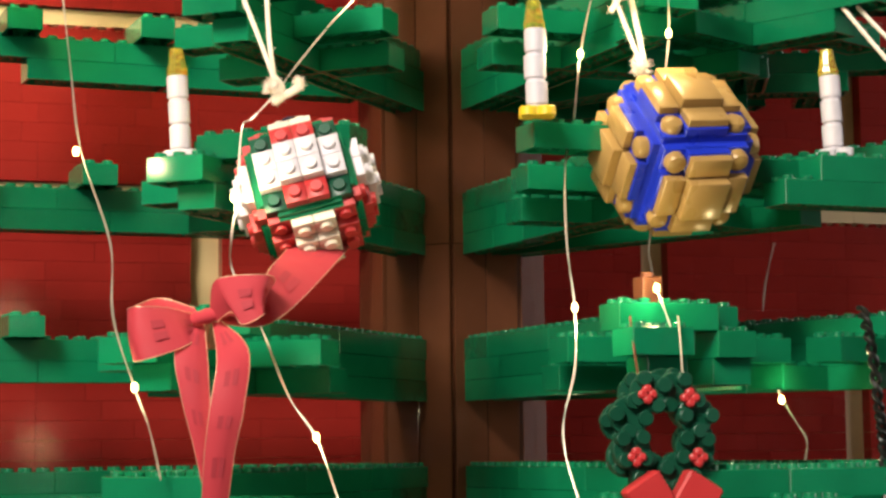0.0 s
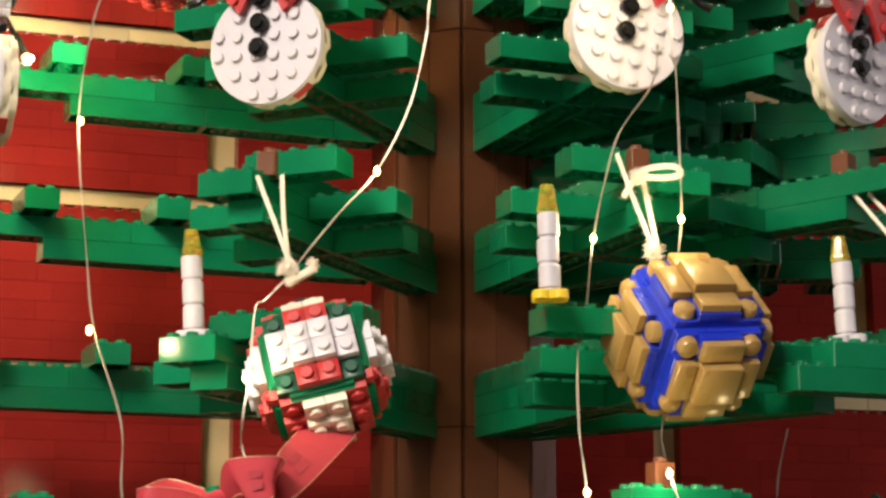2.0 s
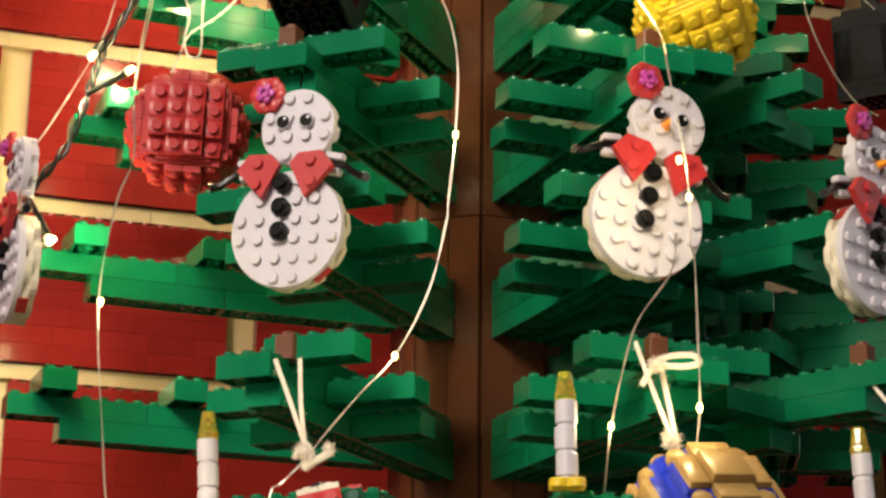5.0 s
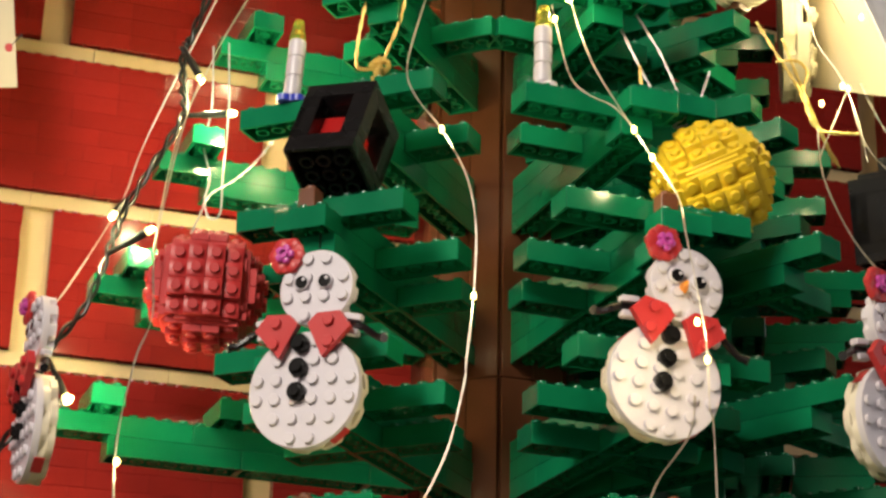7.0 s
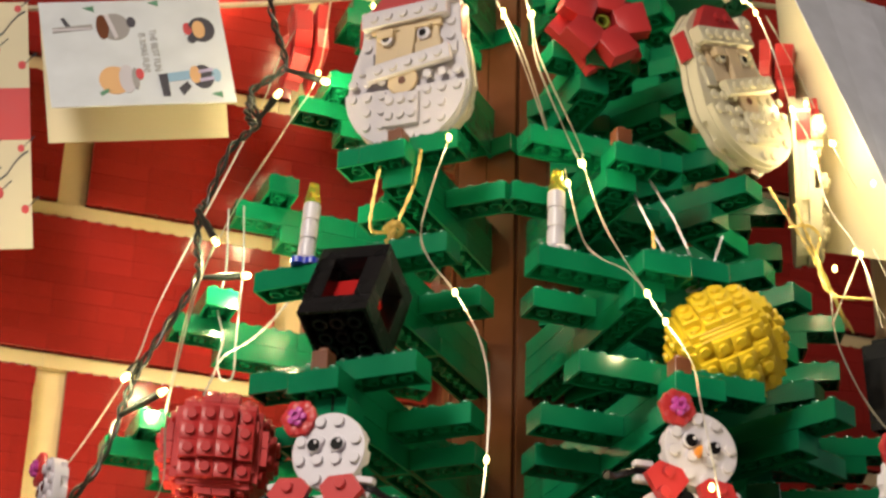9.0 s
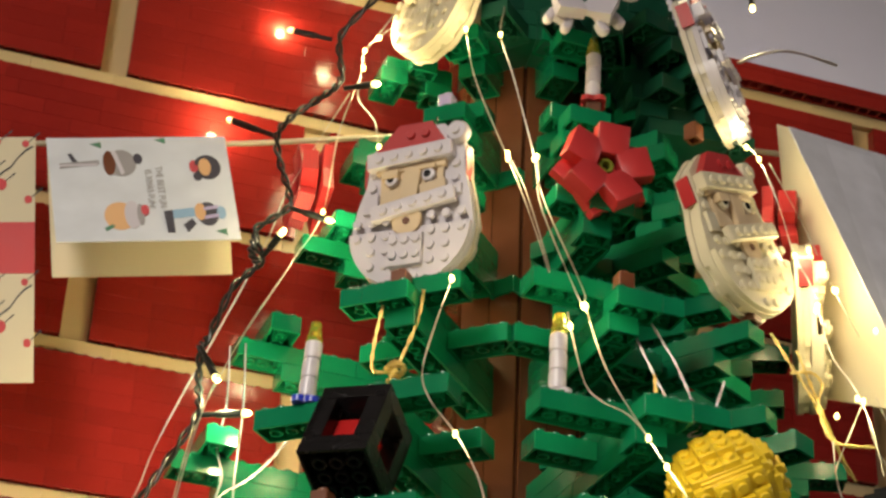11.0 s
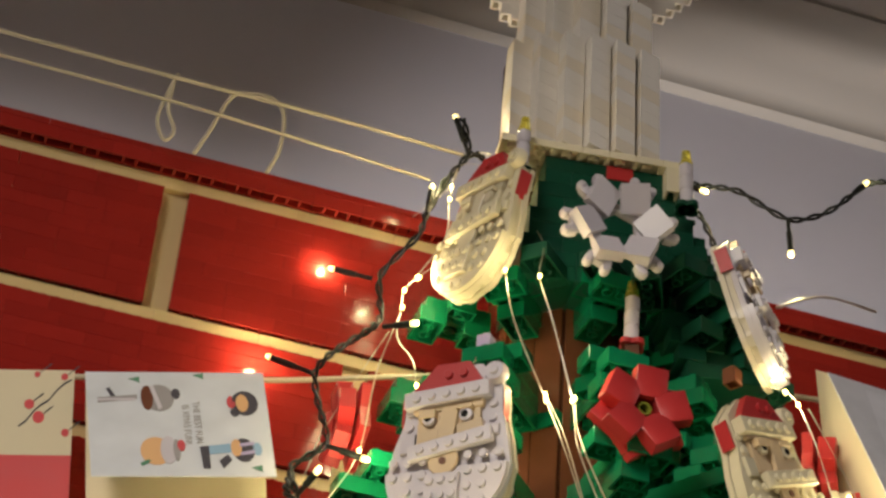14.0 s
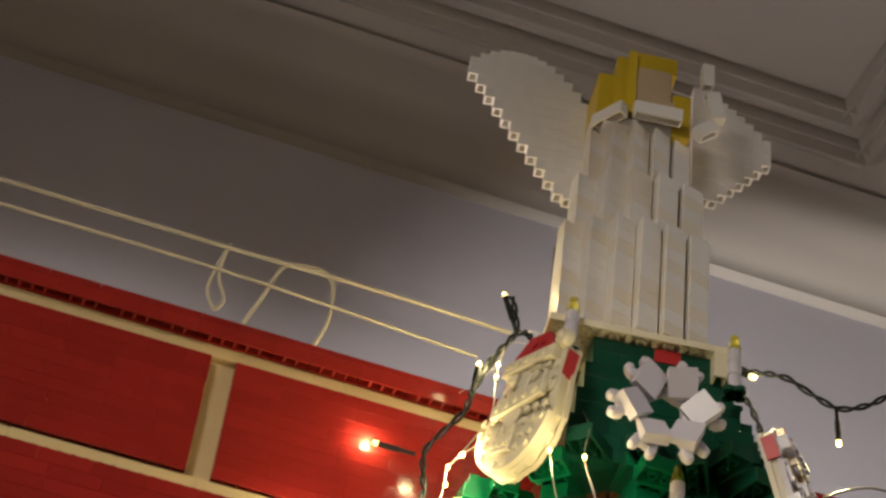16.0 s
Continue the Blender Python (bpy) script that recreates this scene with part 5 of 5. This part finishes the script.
string("fairy_lights", [(0.1536, 0.8600, 1.6437), (0.1531, 0.8500, 1.6161), (0.1600, 0.8400, 1.5869), (0.1694, 0.8300, 1.5642), (0.1775, 0.8200, 1.5535)], [(0.1796, 0.8700, 1.7085)])
string("fairy_lights", [(0.1300, 0.7720, 1.2704), (0.1312, 0.7720, 1.2664), (0.1371, 0.7720, 1.2567), (0.1404, 0.7720, 1.2505), (0.1395, 0.7720, 1.2429)], [(0.1307, 0.7700, 1.2664)])
string("fairy_lights", [(0.1447, 0.8600, 1.3368), (0.1405, 0.8600, 1.3195), (0.1390, 0.8600, 1.3072)], [])
string("fairy_lights", [(-0.0876, 0.9300, 1.9664), (-0.0673, 0.9300, 1.9891), (-0.0604, 0.9300, 2.0137), (-0.0451, 0.9300, 2.0168), (-0.0410, 0.9300, 2.0059), (-0.0617, 0.9300, 2.0070), (-0.0660, 0.9200, 1.9726), (-0.0672, 0.9200, 1.9431), (-0.0868, 0.9150, 1.9019)], [(-0.0660, 0.9250, 1.9860), (-0.0659, 0.9180, 1.9710), (-0.0790, 0.9100, 1.9074)])
string("fairy_lights", [(0.1283, 0.9500, 1.9249), (0.1465, 0.9600, 1.9395), (0.1648, 0.9700, 1.9476), (0.1911, 0.9800, 1.9459)], [], 0.0007)

string("fairy_lights", [(0.1725, 0.8800, 1.6760), (0.1744, 0.8780, 1.6639), (0.1769, 0.8760, 1.6489), (0.1823, 0.8740, 1.6361), (0.1895, 0.8720, 1.6265)], [(0.1715, 0.8720, 1.6707)])
string("fairy_lights", [(0.1804, 0.8850, 1.6795), (0.1847, 0.8833, 1.6665), (0.1884, 0.8817, 1.6566), (0.1923, 0.8800, 1.6489)], [])
string("fairy_lights", [(0.1724, 0.8800, 1.6729), (0.1655, 0.8760, 1.6568), (0.1596, 0.8720, 1.6430), (0.1549, 0.8680, 1.6313)], [(0.1565, 0.8620, 1.6578)])

BLK = "black twisted cable of fairy lights with white bulbs"


def cable(pts, label=BLK):
    return cord("light_cable", spline(pts, 2), 0.0015, CABLE, label, "cable", twist=0.55)


def lamp_holder(p, q, watts=0.14):
    """A short black holder from p to q with a bulb at q."""
    p, q = Vector(p), Vector(q)
    d = q - p
    st = thing("lamp_holder", Matrix(), "black holder with a small white glowing bulb", "fairy light", "fairy light bulbs")
    g = Geo()
    g.tube([p, p + d * 0.35, p + d * 0.36, p + d * 0.86], [0.0013, 0.0013, 0.0019, 0.0019], 9)
    part("holder", g, CABLE, st)
    g = Geo()
    m = Matrix.Translation(p + d * 0.82) @ d.to_track_quat("Z", "Y").to_matrix().to_4x4()
    g.lathe([(0.0016, 0), (0.0018, 0.003), (0.0012, 0.0048), (0.0001, 0.0054)], 10, m)
    part("bulb", g, BULB_WHITE, st, "small white glowing bulb")
    LIGHTS.append((q + d.normalized() * 0.004, watts))


cable([(-0.0630, 0.9300, 2.0442), (-0.0580, 0.9300, 2.0176), (-0.0698, 0.9300, 1.9952), (-0.0788, 0.9250, 1.9695), (-0.0830, 0.9200, 1.9446), (-0.1022, 0.9200, 1.9153), (-0.0991, 0.9150, 1.8842), (-0.1059, 0.9100, 1.8689), (-0.1214, 0.9050, 1.8516), (-0.1302, 0.9000, 1.8331), (-0.1249, 0.9000, 1.8097), (-0.1192, 0.8950, 1.7856), (-0.1350, 0.8900, 1.7681), (-0.1302, 0.8900, 1.7496), (-0.1424, 0.8850, 1.7314), (-0.1512, 0.8800, 1.6993), (-0.1539, 0.8750, 1.6902), (-0.1529, 0.8750, 1.6699), (-0.1512, 0.8700, 1.6507), (-0.1638, 0.8650, 1.6214), (-0.1742, 0.8600, 1.5959), (-0.1797, 0.8600, 1.5760), (-0.1859, 0.8500, 1.5460), (-0.1987, 0.8400, 1.5218), (-0.2015, 0.8400, 1.5111), (-0.2051, 0.8300, 1.4873), (-0.2170, 0.8200, 1.4616)])
cable([(-0.1343, 0.8880, 1.7635), (-0.1353, 0.8860, 1.7522), (-0.1312, 0.8880, 1.7468)])
lamp_holder((-0.0793, 0.9220, 1.9629), (-0.0772, 0.9220, 1.9833))
lamp_holder((-0.1133, 0.9701, 1.9488), (-0.1403, 0.9742, 1.9583))
lamp_holder((-0.0969, 0.9120, 1.8737), (-0.0781, 0.9050, 1.8724))
lamp_holder((-0.1388, 0.9481, 1.8646), (-0.1685, 0.9545, 1.8796))
lamp_holder((-0.1185, 0.8950, 1.7849), (-0.0941, 0.8850, 1.7713))
lamp_holder((-0.1295, 0.8880, 1.7509), (-0.1193, 0.8800, 1.7612))
lamp_holder((-0.1538, 0.8740, 1.6906), (-0.1421, 0.8660, 1.6682), 0.29)
lamp_holder((-0.1507, 0.8700, 1.6517), (-0.1240, 0.8620, 1.6496), 0.29)
lamp_holder((-0.1739, 0.8620, 1.6040), (-0.1772, 0.8520, 1.5918), 0.29)
lamp_holder((-0.1793, 0.8580, 1.5752), (-0.1575, 0.8500, 1.5849), 0.29)
lamp_holder((-0.1974, 0.8400, 1.5165), (-0.1858, 0.8320, 1.4953), 0.16)
lamp_holder((-0.2030, 0.8350, 1.4908), (-0.1859, 0.8340, 1.4975), 0.16)
cable([(0.0677, 0.9600, 2.0257), (0.0868, 0.9600, 2.0220), (0.1105, 0.9700, 2.0264), (0.1402, 0.9750, 2.0102), (0.1676, 0.9800, 2.0223), (0.1914, 0.9850, 2.0475), (0.2096, 0.9900, 2.0536), (0.2337, 0.9900, 2.0418)])
lamp_holder((0.1401, 0.9740, 2.0094), (0.1406, 0.9700, 1.9769))
lamp_holder((0.1789, 0.9820, 2.0333), (0.1912, 0.9800, 2.0453))
lamp_holder((0.0747, 0.9600, 2.0228), (0.0874, 0.9550, 2.0140))
lamp_holder((-0.0570, 0.9300, 2.0139), (-0.0683, 0.9300, 2.0483), 0.04)
cable([(-0.0809, 0.9300, 1.9668), (-0.0679, 0.9300, 1.9978), (-0.0554, 0.9300, 2.0162), (-0.0485, 0.9350, 2.0163)])
cable([(0.0702, 0.9850, 2.0180), (0.0835, 0.9750, 2.0132), (0.0922, 0.9600, 1.9782), (0.0932, 0.9550, 1.9597)])

cable([(0.1543, 0.7300, 1.2990), (0.1548, 0.7220, 1.2900), (0.1560, 0.7200, 1.2789), (0.1570, 0.7190, 1.2645), (0.1577, 0.7180, 1.2559), (0.1582, 0.7180, 1.2461), (0.1590, 0.7180, 1.2300), (0.1604, 0.7180, 1.2050)])

# ---- cords along the wall and the cards on them ----


def wall_line(name, pts, r, label):
    return cord(name, pts, r, CORD, label, "cord")


wall_line("card_string", [(-0.3076, 0.9050, 1.8270), (-0.2637, 0.9100, 1.8306), (-0.1618, 0.9250, 1.8432), (-0.0940, 0.9400, 1.8588), (-0.0559, 0.9450, 1.8652), (0.0165, 0.9500, 1.8762), (0.0800, 0.9550, 1.8775), (0.1160, 0.9600, 1.8737), (0.1522, 0.9650, 1.8719), (0.2174, 0.9700, 1.8682)], 0.0016, "beige string that carries the greeting cards")
wall_line("high_string", [(-0.3969, 0.8552, 2.0540), (-0.2403, 0.9116, 2.0535), (-0.1514, 0.9436, 2.0544), (-0.0635, 0.9752, 2.0522)], 0.0013, "beige string stretched over the chimney wall")
wall_line("high_string", [(-0.3921, 0.8570, 2.0351), (-0.2387, 0.9122, 2.0344), (-0.0827, 0.9684, 2.0255)], 0.0011, "thin beige string stretched over the chimney wall")
wall_line("string_loop", [(-0.2403, 0.9137, 2.0583), (-0.2447, 0.9121, 2.0385), (-0.2470, 0.9113, 2.0190), (-0.2411, 0.9134, 2.0050), (-0.2367, 0.9150, 2.0140), (-0.2422, 0.9130, 2.0302), (-0.2416, 0.9133, 2.0539)], 0.0012, "loop of beige string over the wall")
wall_line("string_loop", [(-0.2229, 0.9200, 2.0005), (-0.2151, 0.9228, 2.0249), (-0.2072, 0.9256, 2.0513), (-0.1977, 0.9290, 2.0576), (-0.1832, 0.9343, 2.0587), (-0.1753, 0.9371, 2.0477), (-0.1748, 0.9373, 2.0201), (-0.1802, 0.9354, 2.0000)], 0.0013, "loop of beige string over the wall")

CARD = plastic("cream_card", (0.60, 0.53, 0.38), 0.7, 0.06)
CARD_BLUE = plastic("pale_blue_card", (0.56, 0.58, 0.62), 0.6, 0.22)
CARD_SNOW = plastic("grey_blue_card", (0.58, 0.58, 0.62), 0.6, 0.35)
INK = plastic("dark_ink", (0.05, 0.045, 0.06), 0.7)
INK_RED = plastic("red_ink", (0.50, 0.06, 0.07), 0.7)
INK_GREY = plastic("grey_ink", (0.30, 0.28, 0.28), 0.7)
INK_SKIN = plastic("tan_ink", (0.62, 0.36, 0.17), 0.7)
INK_BLUE = plastic("blue_ink", (0.25, 0.40, 0.55), 0.7)
INK_GREEN = plastic("green_ink", (0.08, 0.22, 0.13), 0.7)


class Leaf:
    """One leaf of a card between four corners: top left, top right, bottom right, bottom left."""

    def __init__(self, a, b, c, d):
        self.c = [Vector(p) for p in (a, b, c, d)]
        self.n = (self.c[1] - self.c[0]).cross(self.c[3] - self.c[0]).normalized()
        if self.n.y > 0:
            self.n = -self.n

    def at(self, u, v, lift=0.0):
        a, b, c, d = self.c
        return a.lerp(b, u).lerp(d.lerp(c, u), v) + self.n * lift

    def sheet(self, name, mat, parent, label):
        g = Geo()
        k = 6
        ring = [self.at(i / k, 0) for i in range(k)] + [self.at(1, i / k) for i in range(k)] + [self.at(1 - i / k, 1) for i in range(k)] + [self.at(0, 1 - i / k) for i in range(k)]
        g.loft([[tuple(p) for p in ring], [tuple(p - self.n * 0.0006) for p in ring]])
        return part(name, g, mat, parent, label)

    def shape(self, name, pts, mat, parent, lift=0.0003):
        g = Geo()
        g.loft([[tuple(self.at(u, v, h)) for u, v in pts] for h in (lift, 0.00005)])
        return part(name, g, mat, parent)

    def oval(self, name, u, v, ru, rv, mat, parent, a0=0.0, a1=math.tau, lift=0.0003):
        self.shape(name, [(u + ru * math.cos(a0 + (a1 - a0) * k / 18), v + rv * math.sin(a0 + (a1 - a0) * k / 18)) for k in range(18)], mat, parent, lift)


card = thing("greeting_card", Matrix(), "pale blue printed Christmas card hung sideways over a string", "card")
L = Leaf((-0.2544, 0.8950, 1.8246), (-0.1594, 0.9050, 1.8351), (-0.1405, 0.8820, 1.7574), (-0.2337, 0.8720, 1.7469))
leaf = L.sheet("front_leaf", CARD_BLUE, card, "pale blue printed front")
Leaf((-0.2566, 0.9050, 1.8292), (-0.1598, 0.9120, 1.8378), (-0.1486, 0.9150, 1.7548), (-0.2424, 0.9080, 1.7461)).sheet("back_leaf", CARD, card, "cream back leaf")
L.oval("print", 0.40, 0.26, 0.085, 0.13, INK_GREY, leaf)
L.oval("print", 0.335, 0.26, 0.035, 0.12, BROWN, leaf, lift=0.0004)
L.oval("print", 0.495, 0.22, 0.025, 0.05, INK, leaf, lift=0.0004)
L.shape("print", [(0.350, 0.15), (0.375, 0.14), (0.415, 0.36), (0.395, 0.38)], WHITE, leaf, 0.0005)
L.shape("print", [(0.06, 0.26), (0.28, 0.23), (0.28, 0.27), (0.06, 0.31)], INK_GREY, leaf)
L.shape("print", [(0.06, 0.275), (0.27, 0.265), (0.27, 0.285), (0.06, 0.295)], WHITE, leaf, 0.0005)
L.shape("print", [(0.11, 0.17), (0.13, 0.16), (0.16, 0.24), (0.14, 0.27)], INK, leaf)
L.oval("print", 0.875, 0.31, 0.075, 0.12, INK, leaf)
L.oval("print", 0.86, 0.31, 0.035, 0.085, INK_SKIN, leaf, lift=0.0004)
L.oval("print", 0.80, 0.30, 0.025, 0.06, INK_RED, leaf)
L.oval("print", 0.815, 0.40, 0.025, 0.04, INK, leaf)
L.oval("print", 0.36, 0.77, 0.085, 0.13, INK_SKIN, leaf)
L.oval("print", 0.43, 0.76, 0.045, 0.13, WHITE, leaf, lift=0.0004)
L.oval("print", 0.475, 0.76, 0.02, 0.10, INK_GREY, leaf, lift=0.0005)
L.oval("print", 0.50, 0.72, 0.022, 0.05, INK_RED, leaf, lift=0.0006)
L.shape("print", [(0.27, 0.88), (0.34, 0.83), (0.35, 0.85), (0.28, 0.91)], INK_GREEN, leaf)
L.shape("print", [(0.60, 0.73), (0.65, 0.72), (0.65, 0.93), (0.61, 0.93)], INK, leaf)
L.shape("print", [(0.65, 0.72), (0.77, 0.70), (0.77, 0.78), (0.65, 0.80)], INK_BLUE, leaf)
L.oval("print", 0.84, 0.76, 0.06, 0.11, INK, leaf)
L.oval("print", 0.80, 0.74, 0.03, 0.08, INK_SKIN, leaf, lift=0.0004)
L.shape("print", [(0.82, 0.70), (0.90, 0.68), (0.90, 0.71), (0.82, 0.73)], LILAC, leaf, 0.0004)
L.shape("print", [(0.82, 0.78), (0.90, 0.76), (0.90, 0.79), (0.82, 0.81)], LILAC, leaf, 0.0004)
L.oval("print", 0.915, 0.75, 0.025, 0.06, INK_BLUE, leaf)
L.shape("print", [(0.70, 0.86), (0.75, 0.80), (0.77, 0.85), (0.72, 0.93)], INK, leaf)
for u, v in ((0.24, 0.07), (0.60, 0.03), (0.87, 0.92)):
    L.shape("print", [(u, v), (u + 0.06, v - 0.02), (u + 0.06, v + 0.04)], INK_GREEN, leaf)


def words(text, u, v, size):
    """Printed words running down the card."""
    cu = bpy.data.curves.new("words", "FONT")
    cu.body, cu.size, cu.extrude = text, size, 0.00003
    tmp = bpy.data.objects.new("words", cu)
    scene.collection.objects.link(tmp)
    bpy.context.view_layer.update()
    me = bpy.data.meshes.new_from_object(tmp.evaluated_get(bpy.context.evaluated_depsgraph_get()))
    bpy.data.objects.remove(tmp)
    me.materials.clear()
    me.materials.append(INK_GREY)
    ob = part("words", me, INK_GREY, leaf)
    down = (L.at(0.5, 1) - L.at(0.5, 0)).normalized()
    across = L.n.cross(down)
    m = Matrix((down, across, L.n)).transposed().to_4x4()
    ob.matrix_basis = Matrix.Translation(L.at(u, v, 0.0003)) @ m


words("THE BEST FUN", 0.585, 0.30, 0.0052)
words("IS XMAS FUN!", 0.525, 0.33, 0.0052)

card = thing("greeting_card", Matrix(), "cream Christmas card with red berries and a red band", "card")
L2 = Leaf((-0.3105, 0.8850, 1.8168), (-0.2595, 0.8930, 1.8238), (-0.2380, 0.8880, 1.6749), (-0.2840, 0.8800, 1.6690))
leaf2 = L2.sheet("front_leaf", CARD, card, "cream printed front")
L2.shape("band", [(0.0, 0.365), (1.0, 0.365), (1.0, 0.575), (0.0, 0.575)], INK_RED, leaf2)
for base in (0.0, 0.58):
    for k in range(7):
        u0, u1 = 0.45 + k * 0.075, 0.45 + (k + 1) * 0.075
        v0, v1 = base + 0.24 - 0.03 * k + 0.008 * math.sin(k * 2), base + 0.24 - 0.03 * (k + 1) + 0.008 * math.sin(k * 2 + 2)
        L2.shape("twig", [(u0, v0), (u1, v1), (u1, v1 + 0.008), (u0, v0 + 0.008)], INK, leaf2)
    for u, v, r in ((0.65, 0.205, 0.06), (0.55, 0.15, 0.05), (0.93, 0.27, 0.04), (0.9, 0.03, 0.035), (0.62, 0.02, 0.03)):
        L2.oval("berry", u, base + v, r, r * 0.42, INK_RED, leaf2)
        L2.shape("twig", [(u, base + v), (u + 0.14, base + v - 0.05), (u + 0.15, base + v - 0.046), (u + 0.01, base + v)], INK, leaf2, 0.0002)

card = thing("greeting_card", Matrix(), "cream and grey-blue snowy Christmas card standing open", "card")
Leaf((0.1484, 0.9500, 1.8825), (0.1515, 0.9300, 1.8672), (0.2054, 0.8900, 1.6737), (0.1584, 0.9700, 1.7205)).sheet("inner_leaf", CARD, card, "cream inner leaf")
L3 = Leaf((0.1515, 0.9280, 1.8666), (0.2147, 0.9700, 1.8758), (0.2467, 0.9500, 1.6844), (0.2055, 0.8880, 1.6728))
leaf3 = L3.sheet("front_leaf", CARD_SNOW, card, "grey-blue snowy print")
L3.shape("twig", [(0.45, 0.33), (0.95, 0.40), (0.95, 0.41), (0.45, 0.345)], INK, leaf3)
L3.shape("twig", [(0.5, 0.50), (0.9, 0.60), (0.9, 0.61), (0.5, 0.512)], INK, leaf3)

# the bulbs shine on what is near them
for i, (p, watts) in enumerate(LIGHTS):
    d = bpy.data.lights.new("bulb_light", "POINT")
    d.energy, d.color, d.shadow_soft_size = watts, (1.0, 0.82, 0.42), 0.003
    new("bulb_light", d).location = p
